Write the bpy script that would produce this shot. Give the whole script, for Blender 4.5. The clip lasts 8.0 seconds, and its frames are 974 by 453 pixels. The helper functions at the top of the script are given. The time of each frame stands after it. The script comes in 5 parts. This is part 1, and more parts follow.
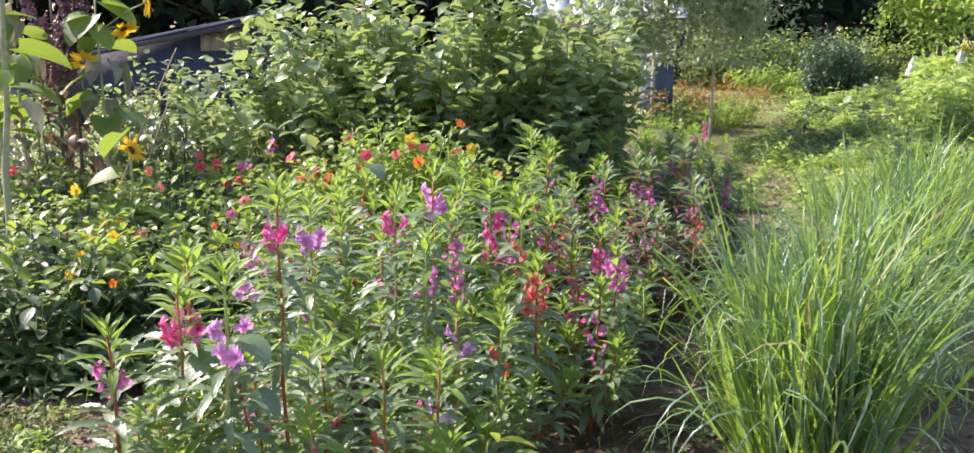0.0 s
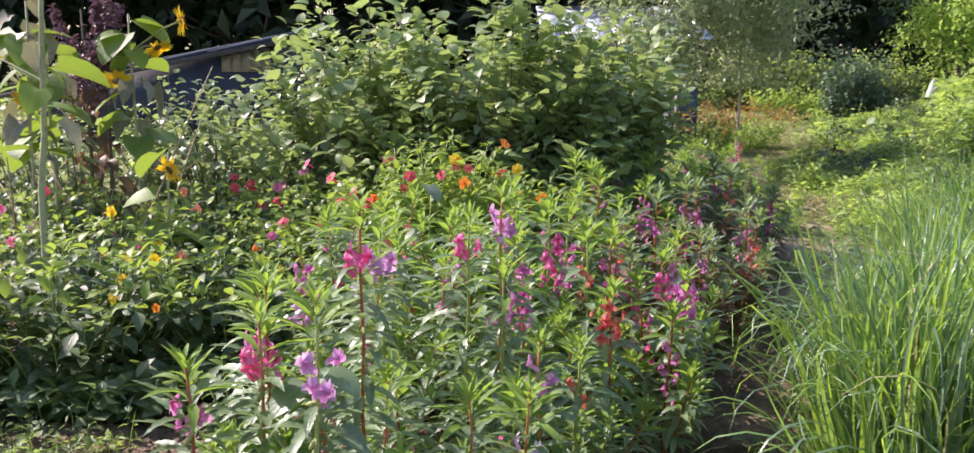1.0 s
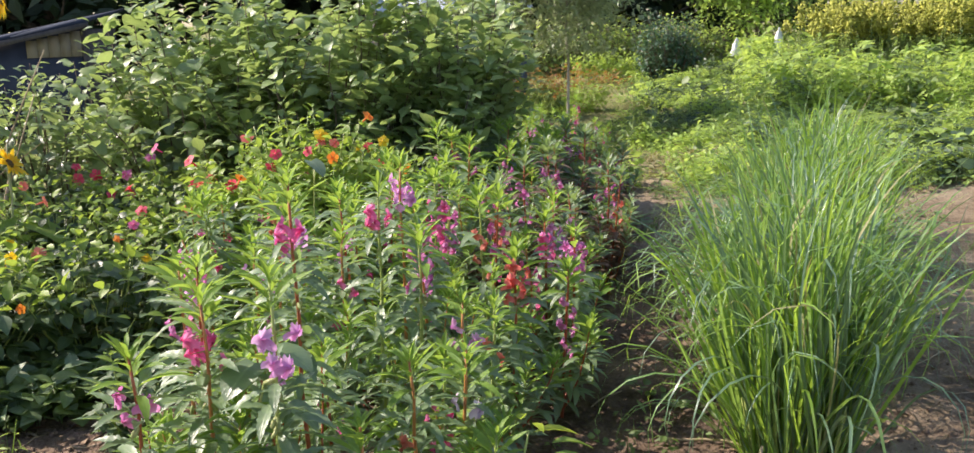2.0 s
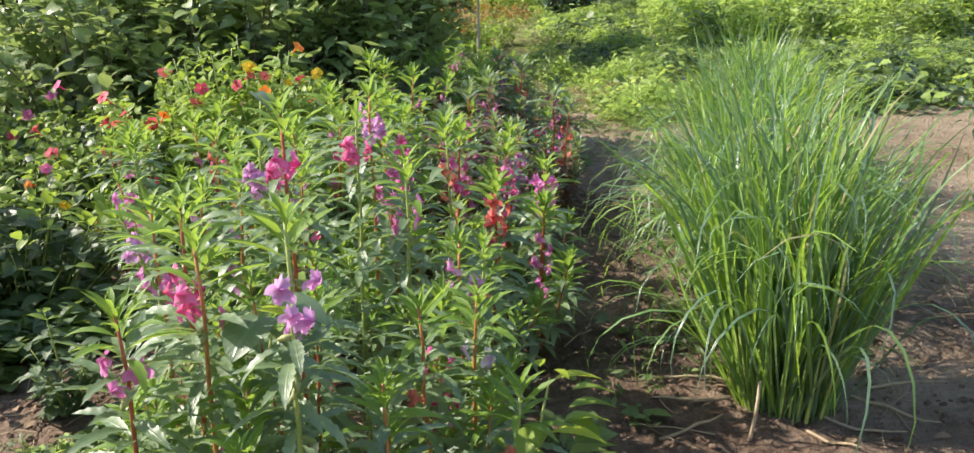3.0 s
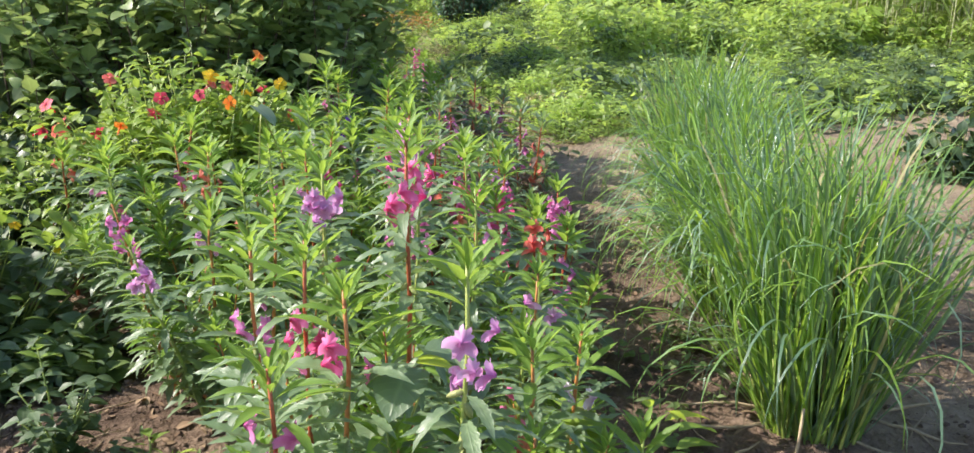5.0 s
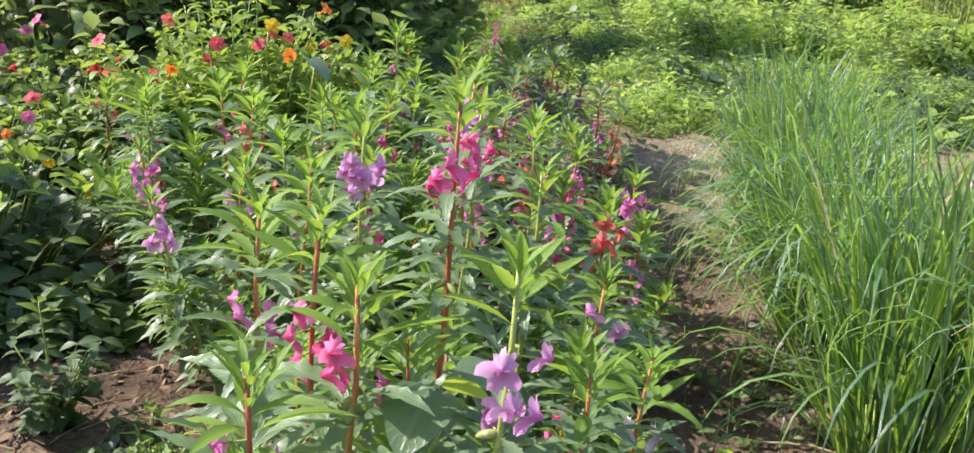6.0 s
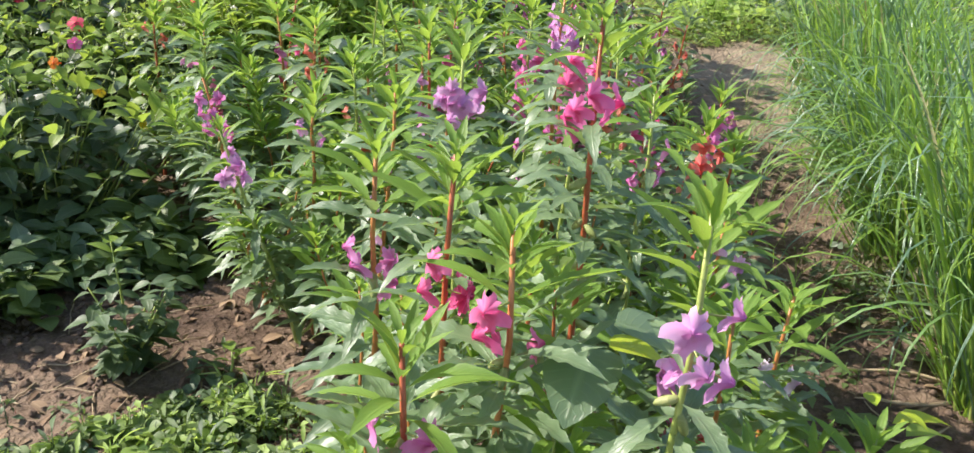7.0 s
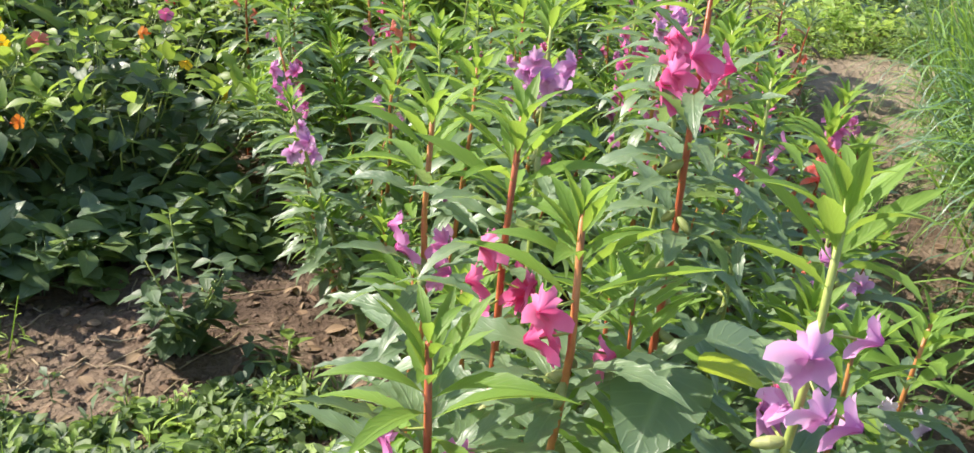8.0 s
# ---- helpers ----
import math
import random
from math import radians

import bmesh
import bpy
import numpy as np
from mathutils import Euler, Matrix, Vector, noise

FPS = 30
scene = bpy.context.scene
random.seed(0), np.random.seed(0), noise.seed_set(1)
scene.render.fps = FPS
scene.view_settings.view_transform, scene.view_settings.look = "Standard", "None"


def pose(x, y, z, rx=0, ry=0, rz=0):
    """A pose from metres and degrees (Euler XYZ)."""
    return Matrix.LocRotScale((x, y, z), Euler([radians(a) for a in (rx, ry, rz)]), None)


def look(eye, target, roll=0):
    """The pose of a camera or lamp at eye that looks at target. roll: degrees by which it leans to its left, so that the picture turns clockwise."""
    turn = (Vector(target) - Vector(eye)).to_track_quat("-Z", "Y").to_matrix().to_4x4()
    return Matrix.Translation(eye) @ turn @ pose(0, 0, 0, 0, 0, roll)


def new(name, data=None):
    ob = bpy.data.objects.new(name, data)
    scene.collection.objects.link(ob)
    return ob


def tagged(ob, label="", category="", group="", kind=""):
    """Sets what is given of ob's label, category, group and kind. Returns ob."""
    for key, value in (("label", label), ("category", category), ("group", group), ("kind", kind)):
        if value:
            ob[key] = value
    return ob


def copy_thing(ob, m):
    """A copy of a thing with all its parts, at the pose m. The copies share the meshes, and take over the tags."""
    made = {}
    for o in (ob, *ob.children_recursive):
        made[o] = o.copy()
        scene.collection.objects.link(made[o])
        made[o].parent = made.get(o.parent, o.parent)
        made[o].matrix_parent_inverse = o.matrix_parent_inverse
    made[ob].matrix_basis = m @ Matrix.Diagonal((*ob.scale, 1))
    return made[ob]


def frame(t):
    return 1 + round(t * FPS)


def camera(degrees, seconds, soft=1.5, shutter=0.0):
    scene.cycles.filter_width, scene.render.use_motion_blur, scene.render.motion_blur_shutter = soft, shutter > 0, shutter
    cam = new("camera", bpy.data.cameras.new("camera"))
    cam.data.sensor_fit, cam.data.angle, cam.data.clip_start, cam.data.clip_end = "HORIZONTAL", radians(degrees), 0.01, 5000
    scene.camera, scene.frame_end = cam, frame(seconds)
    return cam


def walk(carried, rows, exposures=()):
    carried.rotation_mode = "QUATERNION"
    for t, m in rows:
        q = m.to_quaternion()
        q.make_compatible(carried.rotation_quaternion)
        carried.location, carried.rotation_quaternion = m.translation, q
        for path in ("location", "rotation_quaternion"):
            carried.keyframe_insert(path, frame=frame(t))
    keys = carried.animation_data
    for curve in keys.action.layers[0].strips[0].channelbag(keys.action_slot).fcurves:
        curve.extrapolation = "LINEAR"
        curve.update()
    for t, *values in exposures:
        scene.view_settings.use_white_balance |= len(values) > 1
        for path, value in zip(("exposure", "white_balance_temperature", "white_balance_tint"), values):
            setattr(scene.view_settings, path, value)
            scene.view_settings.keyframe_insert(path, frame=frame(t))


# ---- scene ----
cam = camera(53.5, 8.0)
PATH = [
    (0, (0.001, 0.043, 1.286), (0.0, 2.0, 0.873), 0.1),
    (0.5, (-0.064, 0.162, 1.268), (-0.062, 2.124, 0.881), 0.1),
    (1, (-0.174, 0.167, 1.265), (-0.191, 2.132, 0.896), 0.1),
    (1.5, (-0.323, 0.147, 1.269), (-0.153, 2.101, 0.878), -2.3),
    (2, (-0.386, 0.157, 1.251), (-0.045, 2.081, 0.825), -1.8),
    (2.2, (-0.412, 0.176, 1.234), (-0.046, 2.091, 0.786), -1.6),
    (3.3, (-0.638, 0.454, 1.189), (-0.045, 2.277, 0.618), -1.4),
    (3.5, (-0.683, 0.479, 1.183), (-0.066, 2.293, 0.61), -1.0),
    (4, (-0.83, 0.564, 1.192), (-0.04, 2.31, 0.622), 0.5),
    (4.5, (-0.925, 0.595, 1.222), (-0.132, 2.348, 0.676), 0.2),
    (4.7, (-0.939, 0.606, 1.23), (-0.138, 2.356, 0.686), 0.2),
    (5.8, (-0.844, 0.873, 1.153), (-0.126, 2.657, 0.602), 4.3),
    (6, (-0.813, 0.918, 1.145), (-0.135, 2.708, 0.566), 5.5),
    (6.5, (-0.824, 0.988, 1.129), (-0.194, 2.754, 0.434), 5.9),
    (7, (-0.899, 1.077, 1.124), (-0.276, 2.823, 0.373), 3.9),
    (7.5, (-0.891, 1.085, 1.092), (-0.401, 2.876, 0.35), 1.7),
    (8, (-0.818, 1.22, 1.035), (-0.39, 3.023, 0.284), 5.3),
]
PATH = [(t, look(eye, target, roll)) for t, eye, target, roll in PATH]
walk(cam, PATH, exposures=[(0.0, 0.92, 6400, 30), (0.5, 0.92, 6420, 29), (1.0, 0.70, 6500, 28), (1.6, 0.69, 6780, 24), (4.5, 0.79, 6450, 17), (6.5, 0.76, 6420, 18), (8.0, 0.84, 6580, 15)])

# ---- daylight: a low sun ahead and to the left, open sky ----
SUN = Vector((-0.76, 0.42, 0.75)).normalized()
world = bpy.data.worlds.new("sky")
scene.world = world
world.use_nodes = True
wn = world.node_tree.nodes
sky = wn.new("ShaderNodeTexSky")
sky.sky_type, sky.sun_disc = "NISHITA", False
sky.sun_elevation = math.asin(SUN.z)
sky.sun_rotation = math.atan2(SUN.x, SUN.y)
wn["Background"].inputs["Strength"].default_value = 0.145
world.node_tree.links.new(sky.outputs[0], wn["Background"].inputs["Color"])
sun_data = bpy.data.lights.new("sun", "SUN")
sun_data.energy, sun_data.angle, sun_data.color = 5.0, radians(0.6), (1.0, 0.94, 0.83)
sun = new("sun", sun_data)
sun.matrix_world = Matrix.Translation((0, 0, 12)) @ SUN.to_track_quat("Z", "Y").to_matrix().to_4x4()


# ---- materials ----
def material(name):
    m = bpy.data.materials.new(name)
    m.use_nodes = True
    nt = m.node_tree
    return m, nt, nt.nodes["Principled BSDF"], nt.nodes["Material Output"]


def node(nt, kind, inputs=None):
    n = nt.nodes.new(kind)
    if kind == "ShaderNodeMix":
        n.data_type = "RGBA"
    for k, v in (inputs or {}).items():
        if isinstance(v, bpy.types.NodeSocket):
            nt.links.new(v, n.inputs[k])
        else:
            n.inputs[k].default_value = v
    return n


def ramp(nt, fac, stops):
    r = nt.nodes.new("ShaderNodeValToRGB")
    e = r.color_ramp.elements
    while len(e) < len(stops):
        e.new(0.5)
    for el, (p, c) in zip(e, stops):
        el.position, el.color = p, (*c, 1)
    nt.links.new(fac, r.inputs[0])
    return r.outputs[0]


def math_node(nt, op, a, b=0.0, clamp=False):
    n = nt.nodes.new("ShaderNodeMath")
    n.operation, n.use_clamp = op, clamp
    for i, v in enumerate((a, b)):
        if isinstance(v, bpy.types.NodeSocket):
            nt.links.new(v, n.inputs[i])
        else:
            n.inputs[i].default_value = v
    return n.outputs[0]


def leaf_material(name, dark, light, through_colour, translucency=0.35, rough=0.42, vein=0.35, spots=None, spec=0.5):
    """A living leaf: two greens mixed leaf by leaf, a paler midrib and side veins, blotches, light coming through."""
    m, nt, bsdf, out = material(name)
    geo = node(nt, "ShaderNodeNewGeometry")
    info = node(nt, "ShaderNodeObjectInfo")
    r = math_node(nt, "FRACT", math_node(nt, "ADD", math_node(nt, "MULTIPLY", info.outputs["Random"], 3.7), geo.outputs["Random Per Island"]))
    noise_t = node(nt, "ShaderNodeTexNoise", {"Vector": geo.outputs["Position"], "Scale": 38.0, "Detail": 3.0})
    f = math_node(nt, "ADD", math_node(nt, "MULTIPLY", r, 0.75), math_node(nt, "MULTIPLY", math_node(nt, "SUBTRACT", noise_t.outputs[0], 0.35), 0.6), True)
    stops = [(0.0, dark), (1.0, light)] if not spots else [(0.0, dark), (0.86, light), (0.97, spots)]
    col = ramp(nt, f, stops)
    uv = node(nt, "ShaderNodeTexCoord")
    sep = node(nt, "ShaderNodeSeparateXYZ", {"Vector": uv.outputs["UV"]})
    across = math_node(nt, "ABSOLUTE", math_node(nt, "SUBTRACT", sep.outputs["X"], 0.5))
    mid = math_node(nt, "SUBTRACT", 1.0, math_node(nt, "MULTIPLY", across, 14.0), True)
    side = math_node(nt, "SINE", math_node(nt, "MULTIPLY", math_node(nt, "SUBTRACT", sep.outputs["Y"], math_node(nt, "MULTIPLY", across, 0.5)), 60.0))
    sidev = math_node(nt, "MULTIPLY", math_node(nt, "POWER", math_node(nt, "MAXIMUM", side, 0.0), 6.0), 0.35)
    veins = math_node(nt, "MAXIMUM", mid, sidev)
    mix = node(nt, "ShaderNodeMix")
    nt.links.new(math_node(nt, "MULTIPLY", veins, vein), mix.inputs[0])
    nt.links.new(col, mix.inputs[6])
    mix.inputs[7].default_value = (min(light[0] * 1.4 + 0.05, 1), min(light[1] * 1.3 + 0.06, 1), min(light[2] * 1.4 + 0.03, 1), 1)
    nt.links.new(mix.outputs[2], bsdf.inputs["Base Color"])
    bsdf.inputs["Roughness"].default_value = rough
    bsdf.inputs["Specular IOR Level"].default_value = spec
    bump = node(nt, "ShaderNodeBump", {"Strength": 0.35, "Distance": 0.002, "Height": math_node(nt, "ADD", veins, math_node(nt, "MULTIPLY", noise_t.outputs[0], 0.8))})
    nt.links.new(bump.outputs[0], bsdf.inputs["Normal"])
    tr = node(nt, "ShaderNodeBsdfTranslucent", {"Color": (*through_colour, 1)})
    mx = node(nt, "ShaderNodeMixShader", {0: translucency, 1: bsdf.outputs[0], 2: tr.outputs[0]})
    nt.links.new(mx.outputs[0], out.inputs["Surface"])
    return m


def petal_material(name, dark, light, translucency=0.45, streak=0.3):
    m, nt, bsdf, out = material(name)
    geo = node(nt, "ShaderNodeNewGeometry")
    info = node(nt, "ShaderNodeObjectInfo")
    r = math_node(nt, "FRACT", math_node(nt, "ADD", info.outputs["Random"], geo.outputs["Random Per Island"]))
    n1 = node(nt, "ShaderNodeTexNoise", {"Vector": geo.outputs["Position"], "Scale": 120.0, "Detail": 2.0})
    uv = node(nt, "ShaderNodeTexCoord")
    sep = node(nt, "ShaderNodeSeparateXYZ", {"Vector": uv.outputs["UV"]})
    along = math_node(nt, "MULTIPLY", math_node(nt, "SUBTRACT", sep.outputs["Y"], 0.5), 0.7)
    base = math_node(nt, "ADD", math_node(nt, "MULTIPLY", r, 0.6), along)
    f = math_node(nt, "ADD", base, math_node(nt, "MULTIPLY", n1.outputs[0], streak), True)
    col = ramp(nt, f, [(0.0, dark), (1.0, light)])
    nt.links.new(col, bsdf.inputs["Base Color"])
    bsdf.inputs["Roughness"].default_value = 0.55
    tr = node(nt, "ShaderNodeBsdfTranslucent")
    nt.links.new(col, tr.inputs["Color"])
    mx = node(nt, "ShaderNodeMixShader", {0: translucency, 1: bsdf.outputs[0], 2: tr.outputs[0]})
    nt.links.new(mx.outputs[0], out.inputs["Surface"])
    return m


def rough_material(name, dark, light, scale=30.0, rough=0.7, bump=0.3, dist=0.004, metal=0.0, stretch=(1, 1, 1)):
    """A solid surface mottled at two scales."""
    m, nt, bsdf, out = material(name)
    tc = node(nt, "ShaderNodeTexCoord")
    mp = node(nt, "ShaderNodeMapping", {"Vector": tc.outputs["Object"], "Scale": stretch})
    a = node(nt, "ShaderNodeTexNoise", {"Vector": mp.outputs[0], "Scale": scale, "Detail": 6.0, "Roughness": 0.65})
    b = node(nt, "ShaderNodeTexNoise", {"Vector": mp.outputs[0], "Scale": scale * 0.13, "Detail": 2.0})
    f = math_node(nt, "ADD", math_node(nt, "MULTIPLY", a.outputs[0], 0.6), math_node(nt, "MULTIPLY", b.outputs[0], 0.5))
    nt.links.new(ramp(nt, f, [(0.35, dark), (0.7, light)]), bsdf.inputs["Base Color"])
    bsdf.inputs["Roughness"].default_value, bsdf.inputs["Metallic"].default_value = rough, metal
    bp = node(nt, "ShaderNodeBump", {"Strength": bump, "Distance": dist, "Height": a.outputs[0]})
    nt.links.new(bp.outputs[0], bsdf.inputs["Normal"])
    return m


def soil_material():
    m, nt, bsdf, out = material("garden_soil")
    tc = node(nt, "ShaderNodeTexCoord")
    p = tc.outputs["Object"]
    big = node(nt, "ShaderNodeTexNoise", {"Vector": p, "Scale": 1.3, "Detail": 5.0, "Roughness": 0.6})
    mid = node(nt, "ShaderNodeTexNoise", {"Vector": p, "Scale": 16.0, "Detail": 8.0, "Roughness": 0.7})
    fine = node(nt, "ShaderNodeTexNoise", {"Vector": p, "Scale": 140.0, "Detail": 4.0, "Roughness": 0.7})
    crumb = node(nt, "ShaderNodeTexVoronoi", {"Vector": p, "Scale": 55.0})
    f = math_node(nt, "ADD", math_node(nt, "MULTIPLY", big.outputs[0], 0.55), math_node(nt, "ADD", math_node(nt, "MULTIPLY", mid.outputs[0], 0.35), math_node(nt, "MULTIPLY", fine.outputs[0], 0.2)))
    soil = ramp(nt, f, [(0.40, (0.055, 0.037, 0.026)), (0.52, (0.165, 0.113, 0.078)), (0.64, (0.32, 0.237, 0.162))])
    # lighter, sandier soil colour towards +x, beyond the grass row
    sepd = node(nt, "ShaderNodeSeparateXYZ", {"Vector": p})
    dry = math_node(nt, "ADD", math_node(nt, "MULTIPLY", math_node(nt, "SUBTRACT", sepd.outputs["X"], 0.95), 1.1), math_node(nt, "MULTIPLY", math_node(nt, "SUBTRACT", big.outputs[0], 0.5), 1.6), True)
    sand = ramp(nt, f, [(0.38, (0.15, 0.112, 0.070)), (0.52, (0.33, 0.26, 0.165)), (0.66, (0.48, 0.395, 0.265))])
    both = node(nt, "ShaderNodeMix")
    nt.links.new(math_node(nt, "MULTIPLY", dry, 0.75), both.inputs[0])
    nt.links.new(soil, both.inputs[6])
    nt.links.new(sand, both.inputs[7])
    soil = both.outputs[2]
    # farther off the open ground is overgrown with thin dry and green grass
    sep = node(nt, "ShaderNodeSeparateXYZ", {"Vector": p})
    far = math_node(nt, "MULTIPLY", math_node(nt, "SUBTRACT", sep.outputs["Y"], 6.0), 0.40, True)
    patch = math_node(nt, "ADD", far, math_node(nt, "MULTIPLY", math_node(nt, "SUBTRACT", mid.outputs[0], 0.62), 1.5), True)
    grass = ramp(nt, math_node(nt, "ADD", math_node(nt, "MULTIPLY", big.outputs[0], 0.5), math_node(nt, "MULTIPLY", fine.outputs[0], 0.5)), [(0.38, (0.12, 0.15, 0.042)), (0.6, (0.31, 0.31, 0.12))])
    mix = node(nt, "ShaderNodeMix")
    nt.links.new(math_node(nt, "MULTIPLY", patch, far), mix.inputs[0])
    nt.links.new(soil, mix.inputs[6])
    nt.links.new(grass, mix.inputs[7])
    nt.links.new(mix.outputs[2], bsdf.inputs["Base Color"])
    bsdf.inputs["Roughness"].default_value = 0.95
    bsdf.inputs["Specular IOR Level"].default_value = 0.2
    h = math_node(nt, "ADD", math_node(nt, "MULTIPLY", mid.outputs[0], 1.0), math_node(nt, "ADD", math_node(nt, "MULTIPLY", fine.outputs[0], 0.3), math_node(nt, "MULTIPLY", crumb.outputs["Distance"], 0.35)))
    bp = node(nt, "ShaderNodeBump", {"Strength": 1.0, "Distance": 0.035, "Height": h})
    nt.links.new(bp.outputs[0], bsdf.inputs["Normal"])
    return m


SOIL = soil_material()
CLOD = rough_material("soil_clod", (0.065, 0.042, 0.028), (0.21, 0.145, 0.098), 45.0, 0.95, 0.8, 0.008)
DRY = rough_material("dry_straw", (0.24, 0.17, 0.09), (0.50, 0.40, 0.25), 60.0, 0.8)
BARK = rough_material("bark", (0.07, 0.05, 0.035), (0.22, 0.17, 0.12), 25.0, 0.9, 0.8, 0.02, stretch=(1, 1, 0.25))
PALE_BARK = rough_material("pale_bark", (0.22, 0.2, 0.16), (0.45, 0.41, 0.34), 30.0, 0.85, 0.5, 0.01, stretch=(1, 1, 0.3))
BAL_YOUNG = leaf_material("balsam_young_leaf", (0.112, 0.215, 0.034), (0.222, 0.37, 0.068), (0.41, 0.60, 0.08), 0.42, 0.5, spec=0.4)
BAL_LEAF = leaf_material("balsam_leaf", (0.100, 0.165, 0.085), (0.210, 0.305, 0.150), (0.36, 0.52, 0.14), 0.32, 0.42, spec=0.9)
BAL_RED = leaf_material("reddening_balsam_leaf", (0.085, 0.062, 0.045), (0.19, 0.13, 0.085), (0.30, 0.19, 0.09), 0.28, 0.5, spots=(0.20, 0.075, 0.06))
BAL_OLD = leaf_material("balsam_old_leaf", (0.074, 0.115, 0.070), (0.155, 0.212, 0.120), (0.25, 0.35, 0.11), 0.28, 0.45, spec=0.75)
STEM_RED = rough_material("red_stem", (0.22, 0.035, 0.018), (0.50, 0.14, 0.05), 40.0, 0.4, 0.2)
STEM_ORANGE = rough_material("orange_stem", (0.34, 0.10, 0.03), (0.58, 0.26, 0.08), 40.0, 0.4, 0.2)
STEM_GREEN = rough_material("green_stem", (0.16, 0.24, 0.04), (0.42, 0.48, 0.13), 40.0, 0.4, 0.2)
POD = leaf_material("seed_pod", (0.22, 0.28, 0.08), (0.42, 0.45, 0.17), (0.4, 0.5, 0.1), 0.2, 0.5)
PETAL = {
    "pink": petal_material("pink_petal", (0.79, 0.09, 0.33), (0.93, 0.29, 0.58)),
    "purple": petal_material("purple_petal", (0.64, 0.23, 0.55), (0.87, 0.52, 0.79)),
    "magenta": petal_material("magenta_petal", (0.70, 0.16, 0.46), (0.90, 0.40, 0.72)),
    "coral": petal_material("coral_petal", (0.78, 0.10, 0.09), (0.92, 0.30, 0.24)),
    "salmon": petal_material("salmon_petal", (0.70, 0.16, 0.11), (0.85, 0.32, 0.24)),
    "lilac": petal_material("lilac_petal", (0.55, 0.36, 0.62), (0.85, 0.72, 0.86)),
    "red": petal_material("red_petal", (0.76, 0.03, 0.07), (0.92, 0.12, 0.20)),
    "orange": petal_material("orange_petal", (0.85, 0.17, 0.02), (0.95, 0.36, 0.05)),
    "yellow": petal_material("yellow_petal", (0.85, 0.48, 0.01), (0.95, 0.72, 0.03)),
    "cerise": petal_material("cerise_petal", (0.80, 0.09, 0.30), (0.94, 0.28, 0.54)),
    "violet": petal_material("violet_petal", (0.06, 0.01, 0.25), (0.16, 0.04, 0.48)),
}
GRASS = leaf_material("lemongrass_blade", (0.082, 0.170, 0.060), (0.195, 0.35, 0.105), (0.38, 0.60, 0.10), 0.34, 0.32, 0.25, spec=0.5)
# colour copies of the blade: sun glowing through it, then blue sky sheen
GRASS_LIME = leaf_material("lit_lemongrass_blade", (0.12, 0.24, 0.035), (0.24, 0.41, 0.07), (0.48, 0.72, 0.08), 0.42, 0.40, 0.25)
GRASS_SKYLIT = leaf_material("sky_sheen_lemongrass_blade", (0.075, 0.15, 0.085), (0.17, 0.28, 0.16), (0.26, 0.44, 0.12), 0.25, 0.30, 0.25, spec=0.75)
GRASS_DRY = leaf_material("dry_grass_blade", (0.26, 0.26, 0.11), (0.40, 0.38, 0.19), (0.5, 0.45, 0.15), 0.3, 0.6, 0.2)
WEED = leaf_material("weed_leaf", (0.075, 0.125, 0.040), (0.18, 0.265, 0.078), (0.30, 0.42, 0.09), 0.33, 0.5)
WEED_LIME = leaf_material("lime_weed_leaf", (0.20, 0.315, 0.062), (0.375, 0.52, 0.13), (0.58, 0.76, 0.14), 0.45, 0.5, spots=(0.42, 0.40, 0.12))
# green darkened to carry the shade within the bushes
FOUR = leaf_material("shaded_four_oclock_leaf", (0.030, 0.062, 0.027), (0.080, 0.135, 0.048), (0.15, 0.25, 0.05), 0.16, 0.42, spec=0.6)
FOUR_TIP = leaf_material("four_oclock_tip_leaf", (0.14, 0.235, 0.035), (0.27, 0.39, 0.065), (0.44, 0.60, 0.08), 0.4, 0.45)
SHRUB = leaf_material("shrub_leaf", (0.098, 0.155, 0.092), (0.215, 0.295, 0.170), (0.36, 0.48, 0.17), 0.38, 0.36, spec=0.85)
# paler green for the upper leaves, painting the light on the shrubs' tops
SHRUB_TOPLIT = leaf_material("top_lit_shrub_leaf", (0.145, 0.225, 0.085), (0.285, 0.385, 0.155), (0.44, 0.58, 0.16), 0.36, 0.40, spec=0.7)
OLIVE = leaf_material("grey_green_leaf", (0.17, 0.22, 0.13), (0.36, 0.43, 0.26), (0.46, 0.55, 0.26), 0.38, 0.42, spec=0.7)
IVY = leaf_material("blue_green_leaf", (0.03, 0.075, 0.045), (0.085, 0.16, 0.095), (0.14, 0.28, 0.10), 0.25, 0.4)
RUST = leaf_material("rust_leaf", (0.25, 0.08, 0.04), (0.40, 0.28, 0.08), (0.55, 0.3, 0.05), 0.35, 0.5, spots=(0.30, 0.38, 0.05))
AMARANTH = petal_material("amaranth_plume", (0.13, 0.060, 0.080), (0.30, 0.165, 0.195), 0.2)
# near-black green: the shade on the wood's near side is in this colour
WOOD_LEAF = leaf_material("shaded_wood_leaf", (0.014, 0.03, 0.012), (0.035, 0.06, 0.022), (0.05, 0.10, 0.02), 0.15, 0.6)
YELLOWING = leaf_material("yellowing_leaf", (0.34, 0.48, 0.03), (0.52, 0.60, 0.05), (0.6, 0.7, 0.05), 0.4, 0.45)
